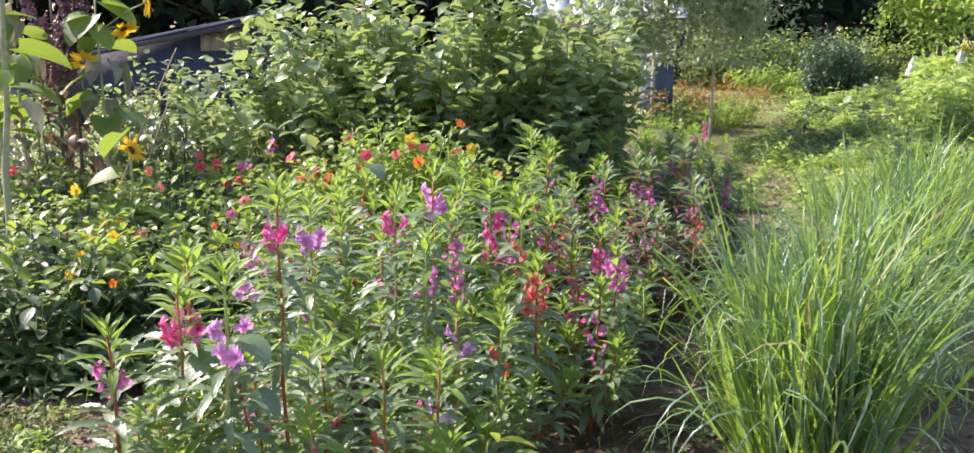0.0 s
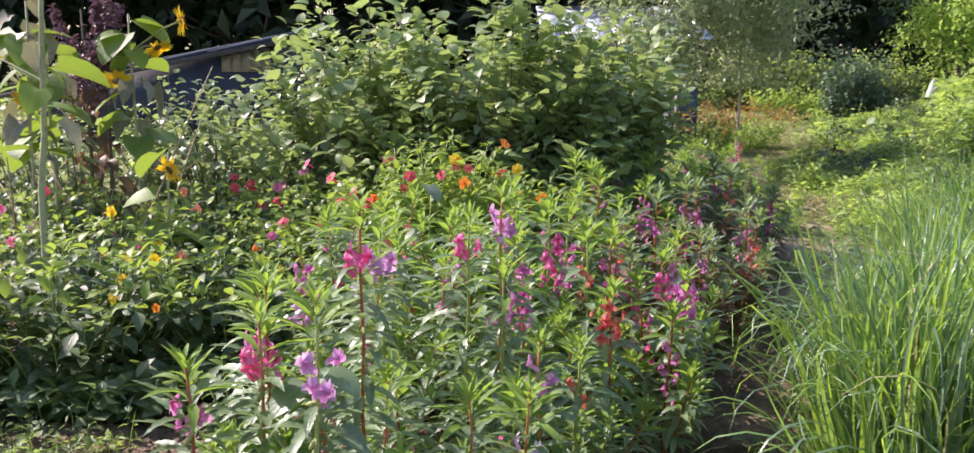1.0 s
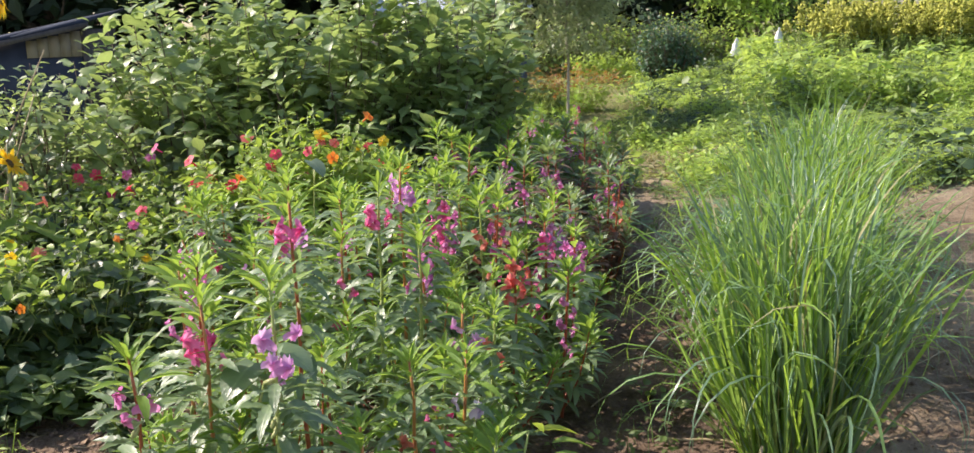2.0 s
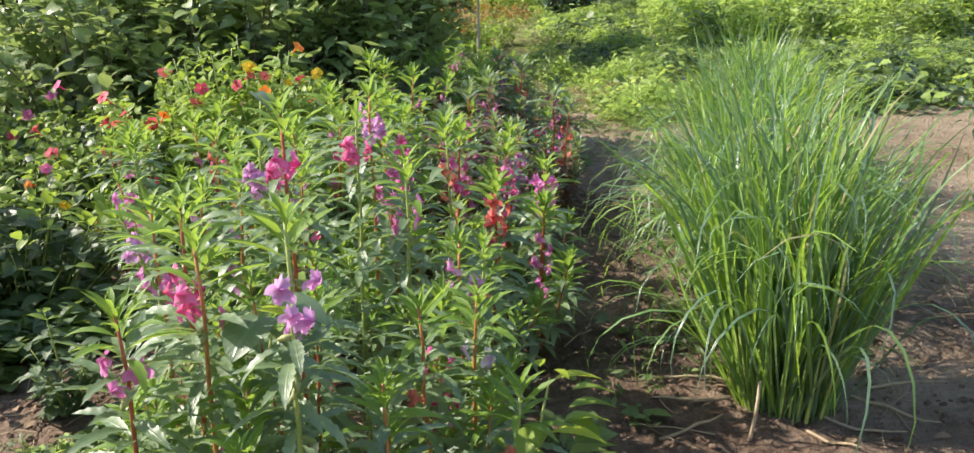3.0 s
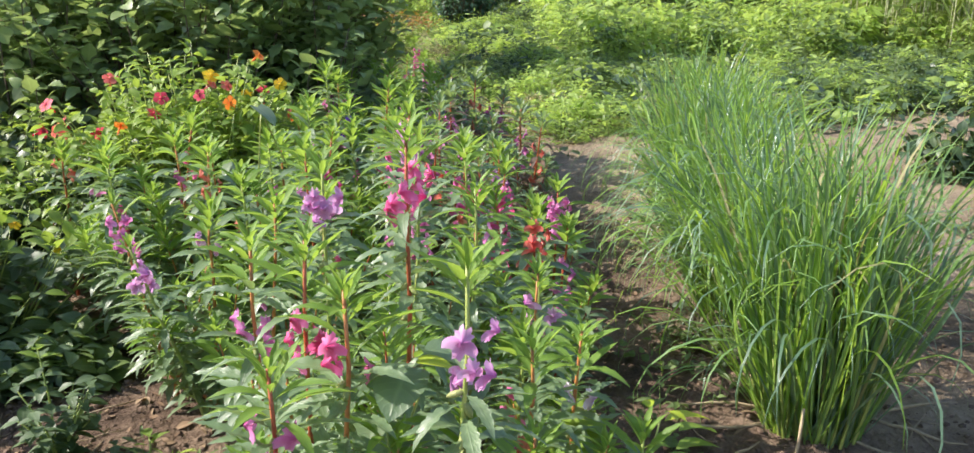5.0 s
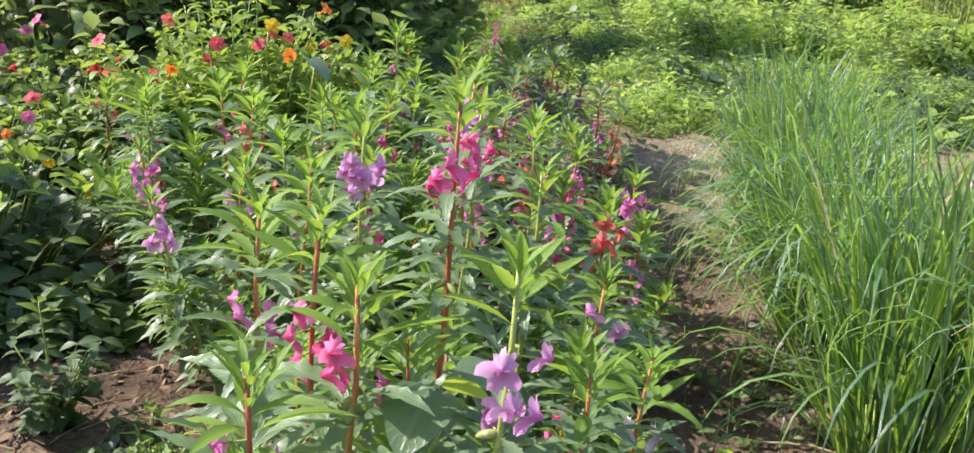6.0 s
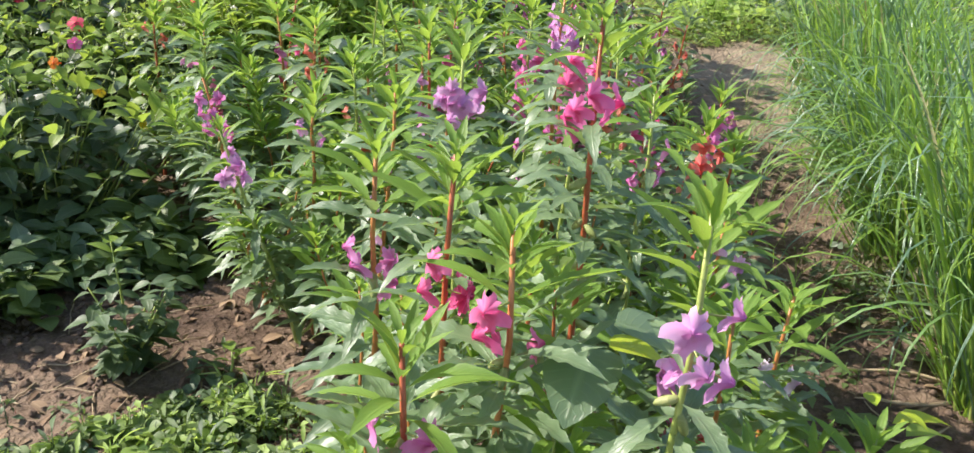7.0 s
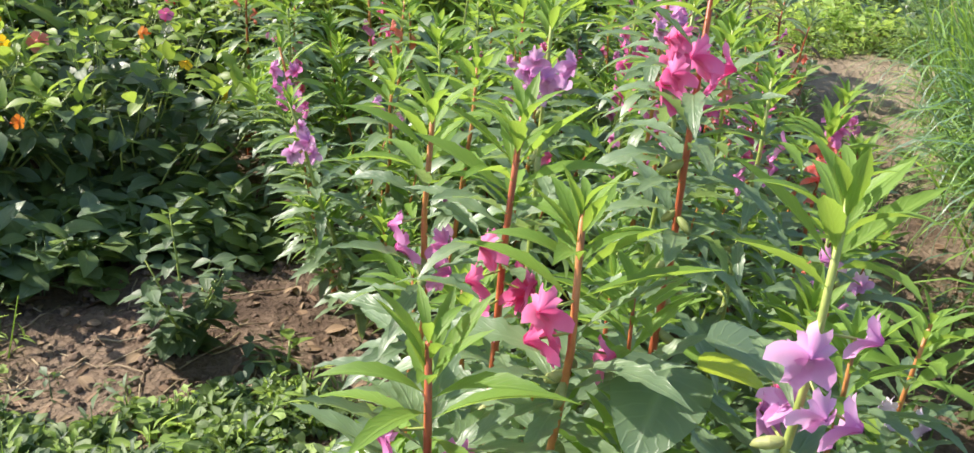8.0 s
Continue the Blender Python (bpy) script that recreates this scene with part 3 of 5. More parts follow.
# two that lean out over the bare soil
balsam(-0.68, 3.26, 0.60, "magenta", 150, 6, STEM_ORANGE, flower_from=0.02, flower_to=0.14, branches=3, tip=(-0.13, -0.03))
balsam(-0.63, 3.08, 0.55, "purple", 151, 4, STEM_GREEN, flower_from=0.03, flower_to=0.14, branches=3, tip=(-0.16, -0.09))


def bed_edges(y):
    left = np.interp(y, [1.6, 2.6, 3.3, 3.7, 4.15, 4.3, 5.2, 6.5, 8.5], [-0.66, -0.60, -0.58, -0.90, -0.9, -0.05, 0.30, 0.85, 1.45])
    right = np.interp(y, [1.6, 2.3, 2.8, 3.2, 3.8, 5.0, 6.5, 8.5], [-0.14, 0.02, 0.26, 0.48, 0.72, 1.14, 1.68, 2.25])
    return left, right


def fill_bed():
    rng = np.random.default_rng(5)
    spots = [(h[0], h[1]) for h in HEAD] + [(-0.68, 3.26), (-0.63, 3.08)]
    y = 1.72
    count = 0
    masters, reds = [], []
    colours = ("pink", "magenta", "pink", "purple", "cerise", "magenta", "magenta", "salmon")
    while y < 8.3:
        left, right = bed_edges(y)
        x = left + rng.uniform(0, 0.12)
        while x < right:
            px, py = x + rng.uniform(-0.06, 0.06), y + rng.uniform(-0.07, 0.07)
            gap = 0.125 if py < 2.4 else 0.15
            if min(math.hypot(px - a, py - b) for a, b in spots) > gap:
                spots.append((px, py))
                side = (px - left) / max(right - left, 0.1)
                h = rng.uniform(0.50, 0.68) if py < 2.6 else (rng.uniform(0.58, 0.76) if py < 3.3 else rng.uniform(0.60, 0.78))
                if side > 0.75:
                    h *= 0.80
                if py > 5.6:
                    h *= 0.74
                c = colours[int(rng.integers(len(colours)))]
                n = int(rng.choice([0, 2, 3, 5])) if side < 0.45 else int(rng.choice([4, 6, 8, 11]))
                if py < 3.35:
                    balsam(px, py, h, c, 1000 + count, n, None, branches=int(rng.integers(2, 4)), single=py < 1.95)
                elif side > 0.62 and py < 6.5 and rng.random() < 0.75:
                    if len(reds) < 5:
                        reds.append(balsam(px, py, h, ("magenta", "salmon", "pink", "magenta", "purple")[len(reds)], 1000 + count, 5, STEM_RED, "ageing balsam plant with reddening leaves and red stem", single=False, faded=True, branches=4))
                    else:
                        copy_thing(reds[int(rng.integers(5))], pose(px, py, ground_height(px, py) - 0.01, rng.uniform(-4, 4), rng.uniform(-4, 4), rng.uniform(0, 360)) @ Matrix.Scale(min(h / 0.58, 1.1), 4))
                elif len(masters) < 12:
                    masters.append(balsam(px, py, h, c, 1000 + count, n if n else 2, None, single=False, branches=4))
                else:
                    src = masters[int(rng.integers(12))]
                    copy_thing(src, pose(px, py, ground_height(px, py) - 0.01, rng.uniform(-4, 4), rng.uniform(-4, 4), rng.uniform(0, 360)) @ Matrix.Scale(min(h / 0.69, 1.1), 4))
                count += 1
            x += 0.20 if y < 3.3 else 0.21
        y += 0.17 if y < 3.3 else 0.21


fill_bed()


# ---- lemongrass ----
def blade_shape(width, bend, droop_from, rows=11):
    """A long grass blade one unit long: nearly straight, then arching over."""
    v, f, u = [], [], []
    y = z = 0.0
    for i in range(rows + 1):
        t = i / rows
        ang = -bend * max(0.0, (t - droop_from) / (1 - droop_from)) ** 1.4
        if i:
            y += math.cos(ang) / rows
            z += math.sin(ang) / rows
        w = 0.5 * width * min(1.0, 0.45 + t * 1.6) * (1 - t ** 3.2) + 0.0006
        v += [(-w, y, z + w * 0.5), (0, y, z), (w, y, z + w * 0.5)]
        u += [(0, t), (0.5, t), (1, t)]
    for i in range(rows):
        a, b = 3 * i, 3 * i + 3
        f += [(a, a + 1, b + 1), (a, b + 1, b), (a + 1, a + 2, b + 2), (a + 1, b + 2, b + 1)]
    return np.array(v), np.array(f), np.array(u)


BLADES = [blade_shape(0.0120, b, d) for b, d in ((0.3, 0.4), (0.8, 0.55), (1.5, 0.6), (2.2, 0.6), (2.4, 0.48), (2.7, 0.35), (0.9, 0.1), (2.6, 0.72))]


BLADE_MESH = [[Bunch().add(s).mesh("blade", [m]) for s in BLADES] for m in (GRASS, GRASS_DRY, GRASS_LIME, GRASS_SKYLIT)]


def lemongrass(x, y, h, radius, n, seed, left_droop=0.0, label="", spread=17, arch=False):
    rng = np.random.default_rng(seed)
    p = thing("lemongrass_clump", x, y, ground_height(x, y) - 0.01, label or "tall green lemongrass clump standing in bare soil", "grass clump", "row of lemongrass clumps")
    b = Bunch()
    az = rng.uniform(0, 2 * math.pi, n)
    r = radius * rng.uniform(0, 1, n) ** 0.4
    out = r / radius
    el = np.radians(90 - (out * spread + rng.normal(0, 8, n)).clip(-12, 60))
    size = h * rng.uniform(0.62, 1.12, n) * (1.05 - 0.12 * out)
    pos = np.stack([r * np.cos(az), r * np.sin(az), np.zeros(n)], 1)
    head = az + rng.normal(0, 1.25, n)
    kind = rng.choice(len(BLADES), n, p=[0.07, 0.12, 0.16, 0.19, 0.17, 0.11, 0.07, 0.11] if arch else [0.18, 0.20, 0.13, 0.10, 0.07, 0.04, 0.08, 0.20])
    # blades on the side of the path lean out and hang over it
    lefty = (np.cos(az - math.radians(195)) > 0.35) & (rng.random(n) < left_droop)
    el[lefty] = np.radians(rng.uniform(48, 72, lefty.sum()))
    kind[lefty] = rng.choice([3, 4, 5], lefty.sum())
    size[lefty] *= 0.85
    roll = rng.normal(0, 0.9, n)
    roll[lefty] *= 0.3
    tone = rng.choice(4, n, p=[0.42, 0.03, 0.30, 0.25])
    loose = np.zeros(n, bool)
    if y < 3.3:
        loose[np.argsort(-out + rng.uniform(0, 0.3, n))[:130]] = True
        mats = turns(pos, head, el, roll, size)
        for i in np.nonzero(loose)[0]:
            child("blade", BLADE_MESH[tone[i]][kind[i]], p, mats[i])
    for k, sh in enumerate(BLADES):
        for slot in range(4):
            pick = (kind == k) & (tone == slot) & ~loose
            if pick.any():
                b.add(sh, turns(pos[pick], head[pick], el[pick], roll[pick], size[pick]), slot)
    stuff(child("inner_tuft", b.mesh("inner_tuft", [GRASS, GRASS_DRY, GRASS_LIME, GRASS_SKYLIT]), p))
    c = Bunch()
    for i in range(max(n // 7, 12)):
        a, q = rng.uniform(0, 6.28), radius * math.sqrt(rng.uniform(0, 1))
        lean = 0.25 * q / radius
        d = Vector((math.cos(a) * lean, math.sin(a) * lean, 1)).normalized()
        s = Vector((q * math.cos(a), q * math.sin(a), 0))
        c.add(tube([s, s + d * 0.10, s + d * rng.uniform(0.16, 0.30)], [0.006, 0.0045, 0.002], 5))
    stuff(child("stalk_base", c.mesh("stalk_base", [STEM_GREEN]), p, label="pale stalk bases of the grass"))
    return p


def arching(x, y, seed, n, a0, a1):
    """Long thin blades of a clump that hang over the path in wide arcs."""
    rng = np.random.default_rng(seed)
    p = [o for o in scene.collection.objects if o.name.startswith("lemongrass_clump") and abs(o.location.x - x) + abs(o.location.y - y) < 0.01][0]
    for i in range(n):
        a = math.radians(rng.uniform(a0, a1))
        q = (0.10 * math.cos(a), 0.10 * math.sin(a), rng.uniform(0.02, 0.2))
        m = turns([q], [a], [math.radians(rng.uniform(34, 76))], [rng.normal(0, 0.25)], [rng.uniform(0.42, 0.82)])[0]
        child("blade", BLADE_MESH[int(rng.choice([0, 2, 3, 3]))][int(rng.choice([4, 5, 5]))], p, m)


lemongrass(0.875, 2.46, 0.90, 0.135, 660, 1, 0.10, "tall green lemongrass clump on bare soil, spreading wide", 15)
lemongrass(1.22, 3.18, 0.86, 0.15, 400, 2, 0.6, "lemongrass clump with blades arching over the path", 24, True)
lemongrass(1.52, 3.60, 0.88, 0.15, 340, 3, 0.4, "", 22, True)
lemongrass(1.70, 4.05, 0.88, 0.16, 340, 4, 0.5, "", 20, True)
lemongrass(2.05, 4.42, 0.86, 0.15, 380, 5, 0.2)
lemongrass(2.28, 4.95, 0.84, 0.16, 380, 6, 0.4)
arching(0.875, 2.46, 205, 12, 200, 330)
arching(1.22, 3.18, 201, 120, 140, 340)
arching(1.52, 3.60, 203, 80, 160, 330)
arching(1.70, 4.05, 204, 70, 150, 300)


# ---- bushes made of leafy shoots ----
OVATE = leaf_shape(0.52, 5, 0.14, 0.15, -0.6, 0.40)
OVATE_DROOP = leaf_shape(0.55, 5, 0.10, 0.0, -1.2, 0.38)
HEART = leaf_shape(0.85, 6, 0.10, 0.1, -0.7, 0.33, heart=0.5, point=0.75)
LOBED = leaf_shape(0.72, 7, 0.12, 0.1, -0.8, 0.36, saw=0.22)
NARROW = leaf_shape(0.22, 4, 0.2, 0.1, -0.5, 0.5)
TINY = leaf_shape(0.55, 3, 0.15, 0.1, -0.5, 0.45)
OVATE_FAR = leaf_shape(0.54, 2, 0.14, 0.15, -0.7, 0.45)
OVATE_BROAD = leaf_shape(0.80, 3, 0.10, 0.1, -0.7, 0.36, heart=0.3, point=0.8)
NARROW_FAR = leaf_shape(0.26, 2, 0.2, 0.1, -0.5, 0.5)


def trumpet_flower():
    """A four o'clock's bloom: five joined notched petals on a tube, facing +Y."""
    pet = leaf_shape(0.85, 4, 0.05, 0.35, -0.3, 0.72, point=0.6, stalk=0.02)
    shapes = [moved(pet, pose(0, 0.35, 0, 0, a, 0) @ pose(0, 0, 0, 90, 0, 0) @ Matrix.Scale(0.52, 4)) for a in range(0, 360, 72)]
    return join_shapes(shapes + [tube([(0, -0.5, 0), (0, 0.36, 0)], [0.05, 0.10], 5)])


TRUMPET = trumpet_flower()
TRUMPET_MESH = {k: Bunch().add(TRUMPET).mesh("trumpet_" + k, [PETAL[k]]) for k in ("red", "orange", "yellow", "cerise", "coral", "salmon", "violet")}


def shoots(rng, n, rx, ry, h, lean, gap, leaf, bare=0.2, arch=0.0, droop=-0.1, low=0.55, tips=0.12):
    """Shoots from a broad base: stems, and leaves in two groups (body, tip) as place, heading, rise, roll, length."""
    stems, body, tip, ends = [], [], [], []
    for i in range(n):
        a, q = rng.uniform(0, 6.28), math.sqrt(rng.uniform(0, 1))
        base = Vector((0.45 * rx * q * math.cos(a), 0.45 * ry * q * math.sin(a), 0))
        hh = h * rng.uniform(low, 1.0) * (1 - 0.28 * q * q)
        end = Vector((rx * q * math.cos(a) * (0.45 + lean), ry * q * math.sin(a) * (0.45 + lean), hh))
        m = 5
        pts = []
        for k in range(m + 1):
            t = k / m
            o = t ** (1 + arch)
            pts.append(Vector((base.x + (end.x - base.x) * o, base.y + (end.y - base.y) * o, hh * t)) + Vector((rng.normal(), rng.normal(), 0)) * 0.012 * h)
        stems.append((pts, [0.009 * (1 - 0.8 * k / m) * min(max(h, 0.5), 1.0) for k in range(m + 1)]))
        ends.append((pts[-1], math.atan2(end.y, end.x)))
        t, az = bare * rng.uniform(0.6, 1.4), rng.uniform(0, 6.28)
        while t < 1.0:
            k = min(int(t * m), m - 1)
            p = pts[k].lerp(pts[k + 1], t * m - k)
            near = 1 - t < tips
            sz = leaf * rng.uniform(0.6, 1.15) * (0.75 if near else 1.0)
            off = Vector((math.cos(az), math.sin(az), 0.15)) * leaf * rng.uniform(0.1, 0.7)
            item = (tuple(p + off), az, rng.normal(droop if not near else 0.5, 0.35), rng.normal(0, 0.35), sz)
            (tip if near else body).append(item)
            az += 2.4 + rng.uniform(-0.4, 0.4)
            t += gap / max(hh, 0.1) * (0.5 if near else 1.0)
    return stems, body, tip, ends


def spread(items):
    return turns([a[0] for a in items], [a[1] for a in items], [a[2] for a in items], [a[3] for a in items], [a[4] for a in items])


def bush(name, x, y, label, category, seed, n, rx, ry, h, leaf, gap, shapes, mats, stem_mat=None, lean=0.7, group="", flowers=None, flower_n=0, flower_size=0.03, z=0.0, **kw):
    rng = np.random.default_rng(seed)
    p = thing(name, x, y, ground_height(x, y) - 0.01 + z, label, category, group)
    stems, body, tip, ends = shoots(rng, n, rx, ry, h, lean, gap, leaf, **kw)
    s = Bunch()
    for pts, rad in stems:
        s.add(tube(pts, rad, 5))
    stuff(child("branchwork", s.mesh("branchwork", [stem_mat or STEM_GREEN]), p))
    b = Bunch()
    for slot, items in ((0, body), (1, tip)):
        for k, sh in enumerate(shapes):
            part_items = items[k::len(shapes)]
            if part_items:
                b.add(sh, spread(part_items), slot)
    stuff(child("foliage", b.mesh("foliage", mats), p))
    if flowers:
        pick = rng.permutation(len(ends))[:flower_n]
        for i in pick:
            e, a = ends[i]
            c = flowers[int(rng.integers(len(flowers)))]
            o = Vector((math.cos(a) * 0.03, math.sin(a) * 0.03, rng.uniform(-0.02, 0.03)))
            az = rng.uniform(-2.6, -0.5) if rng.random() < 0.6 else rng.uniform(0, 6.28)
            m = turns([tuple(e + o)], [az], [rng.uniform(-0.1, 0.9)], [rng.uniform(0, 1)], [flower_size * rng.uniform(0.8, 1.15)])[0]
            child("flower", TRUMPET_MESH[c], p, m)
    return p


# four o'clock bushes along the left of the bed
FO = "four o'clock bushes beside the flower bed"
FOUR_BUSHES = [
    (-1.25, 3.92, 0.42, 0.36, 0.50, ("yellow", "yellow", "yellow", "orange"), 8, "leafy bush with small yellow flowers at the soil edge"),
    (-1.78, 3.66, 0.45, 0.38, 0.56, ("yellow", "yellow", "cerise"), 5, "leafy bush with yellow and cerise flowers"),
    (-2.35, 3.55, 0.48, 0.40, 0.58, ("yellow",), 4, "leafy bush with small yellow flowers"),
    (-1.45, 4.45, 0.42, 0.40, 0.56, ("cerise", "red", "salmon"), 7, "leafy bush with cerise and red flowers"),
    (-2.05, 4.40, 0.45, 0.40, 0.56, ("cerise", "yellow"), 6, "leafy bush with cerise and yellow flowers"),
    (-1.05, 4.85, 0.40, 0.40, 0.58, ("red", "coral"), 7, "leafy bush with red flowers"),
    (-1.60, 5.05, 0.45, 0.40, 0.60, ("red", "cerise", "coral"), 6, "leafy bush with red and pink flowers"),
    (-2.30, 5.05, 0.45, 0.40, 0.60, ("red", "cerise"), 5, "leafy bush with red and cerise flowers"),
    (-1.25, 5.40, 0.42, 0.36, 0.62, ("red", "cerise"), 6, "leafy bush with red flowers before the shrubs"),
    (-0.40, 4.68, 0.44, 0.36, 0.90, ("red", "orange", "orange", "coral", "yellow"), 18, "tall pale green bush with orange and red flowers"),
    (-0.72, 4.72, 0.36, 0.36, 0.66, ("red", "cerise"), 4, "leafy bush with red flowers"),
]
# rear rows take the shade-darkened green, front rows a lighter one as if lit
for i, (x, y, rx, ry, h, cols, fn, lab) in enumerate(FOUR_BUSHES):
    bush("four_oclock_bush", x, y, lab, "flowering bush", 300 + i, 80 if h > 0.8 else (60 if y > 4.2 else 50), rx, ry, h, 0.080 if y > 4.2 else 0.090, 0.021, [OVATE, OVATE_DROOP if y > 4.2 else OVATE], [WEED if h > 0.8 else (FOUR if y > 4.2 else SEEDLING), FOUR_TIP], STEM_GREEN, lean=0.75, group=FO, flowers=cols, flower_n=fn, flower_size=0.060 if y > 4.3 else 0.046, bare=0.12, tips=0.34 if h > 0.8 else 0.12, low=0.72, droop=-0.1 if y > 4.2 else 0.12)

# the tall shrubs behind the bed
SG = "leafy shrubs behind the flower bed"
# nearly half of each shoot wears the paler, painted-light leaf colour
for i, (x, y, rx, ry, h, n) in enumerate([(-0.98, 6.30, 0.74, 0.70, 1.62, 60), (-0.28, 6.05, 0.72, 0.70, 1.65, 60), (0.36, 6.10, 0.52, 0.55, 1.62, 52), (-0.80, 7.2, 0.65, 0.5, 1.7, 34), (0.60, 6.45, 0.32, 0.34, 1.55, 28), (0.30, 5.50, 0.36, 0.32, 1.10, 26)]):
    bush("shrub", x, y, "tall dense green shrub with broad toothed leaves", "shrub", 400 + i, n, rx, ry, h, 0.135, 0.024, [LOBED, OVATE_DROOP, HEART], [SHRUB, SHRUB_TOPLIT], BARK, lean=0.75, group=SG, bare=0.18, low=0.50, tips=0.46, droop=-0.35)
bush("shrub", -2.0, 6.6, "lower dark green shrub beside the sunflowers", "shrub", 410, 50, 0.8, 0.6, 1.15, 0.10, 0.024, [LOBED, OVATE_DROOP], [SHRUB, SHRUB_TOPLIT], BARK, lean=0.7, group=SG, bare=0.1, low=0.5, tips=0.2)
bush("shrub", -2.9, 6.3, "lower dark green shrub beside the sunflowers", "shrub", 411, 44, 0.7, 0.6, 1.0, 0.10, 0.024, [LOBED, OVATE_DROOP], [SHRUB, SHRUB_TOPLIT], BARK, lean=0.7, group=SG, bare=0.1, low=0.5, tips=0.2)


# ---- sunflowers, amaranth and dry canes ----
def petal_ring(n, r0, length, rise, rng):
    sh = leaf_shape(0.32, 4, 0.15, 0.0, -0.3, 0.45, stalk=0.0)
    out = []
    for i in range(n):
        a = 2 * math.pi * i / n + rng.uniform(-0.08, 0.08)
        out.append((turns([(r0 * math.cos(a), r0 * math.sin(a), 0)], [a], [rise + rng.uniform(-0.25, 0.25)], [rng.uniform(-0.3, 0.3)], [length * rng.uniform(0.8, 1.1)])[0], sh))
    return out


RAY = Bunch().add(leaf_shape(0.30, 4, 0.15, 0.0, -0.3, 0.45, stalk=0.0)).mesh("petal", [PETAL["yellow"]])


def sunflower(x, y, height, seed, heads, leaves, label, stalk_r=0.011, lean=(0, 0), wilted=2):
    """heads: (offset from the base x, y, z; heading and rise of the face in degrees; size)."""
    rng = np.random.default_rng(seed)
    p = thing("sunflower", x, y, ground_height(x, y) - 0.01, label, "sunflower", "sunflowers at the garden's edge")
    top = Vector((lean[0], lean[1], height))
    pts = [Vector((top.x * t ** 1.3, top.y * t ** 1.3, height * t)) + Vector((rng.normal(), rng.normal(), 0)) * 0.006 for t in np.linspace(0, 1, 8)]
    part("stalk", tube(pts, [stalk_r * (1 - 0.5 * i / 7) for i in range(8)], 7), STEM_PALE, p, "pale green hairy stalk")
    for hx, hy, hz, az, el, s in heads:
        at = Vector((hx, hy, hz))
        k = min(range(8), key=lambda i: abs(pts[i].z - (hz - 0.12)))
        part("flower_stalk", tube([pts[k], pts[k].lerp(at, 0.6) + Vector((0, 0, 0.02)), at], [0.005, 0.0045, 0.005], 5), STEM_PALE, p)
        base = Matrix(turns([tuple(at)], [math.radians(az)], [math.radians(el)], [0.0], [s])[0].tolist()) @ pose(0, 0, 0, -90, 0, 0)
        head = child("flower_head", Bunch().add(moved(blob(0.27, 0.27, 0.13, 6, 14, rng, 0.06), pose(0, 0, 0.0))).mesh("flower_head", [DISC]), p, base, "brown seed disc ringed by yellow petals")
        for m, sh in petal_ring(26, 0.2, 0.80, 0.35, rng):
            child("petal", RAY, head, m)
    meshes = (SUN_LEAF_MESH, WILTED_MESH)
    for i in range(leaves):
        t = rng.uniform(0.45, 0.99)
        k = min(int(t * 7), 6)
        q = pts[k].lerp(pts[k + 1], t * 7 - k)
        a = i * 2.4 + rng.uniform(-0.3, 0.3)
        m = turns([tuple(q + Vector((math.cos(a), math.sin(a), 0.3)) * 0.06)], [a], [rng.uniform(-0.7, 0.2)], [rng.uniform(-0.4, 0.4)], [rng.uniform(0.13, 0.25)])[0]
        child("leaf", meshes[1 if i < wilted else 0], p, m)
    return p


STEM_PALE = rough_material("pale_stalk", (0.24, 0.27, 0.12), (0.46, 0.46, 0.26), 40.0, 0.7, 0.3)
SUN_LEAF_MESH = Bunch().add(HEART).mesh("sunflower_leaf", [SUN_LEAF])
WILTED_MESH = Bunch().add(leaf_shape(0.6, 7, 0.3, -0.3, -1.4, 0.35, wave=0.4)).mesh("wilted_leaf", [WILTED])
sunflower(-2.20, 5.60, 1.45, 1, [(-0.08, -0.02, 1.08, -60, 55, 0.10), (0.16, -0.03, 1.27, -30, -50, 0.085), (0.30, 0.0, 1.42, -150, -10, 0.10)], 24, "branching sunflower with yellow heads and large leaves", wilted=7)
sunflower(-1.72, 4.60, 0.80, 2, [(0.06, -0.08, 0.72, -10, 30, 0.085)], 5, "short sunflower with one open yellow head", 0.008, (0.05, -0.05), 0)
sunflower(-2.14, 4.25, 1.60, 3, [(-0.25, 0.1, 1.25, -40, 40, 0.10)], 5, "tall pale sunflower stalk with few leaves", 0.019, (0.10, 0.0))
sunflower(-2.62, 5.20, 1.50, 4, [(0.02, -0.05, 0.98, -20, 40, 0.09), (-0.1, 0.0, 1.30, -40, 60, 0.09)], 26, "branching sunflower with yellow heads and wilted leaves", 0.011, (0.05, 0), 10)
sunflower(-2.75, 5.75, 1.70, 5, [(0.0, -0.05, 1.6, -20, 20, 0.10)], 14, "tall sunflower with wilted grey leaves", 0.011, (0.0, 0), 4)


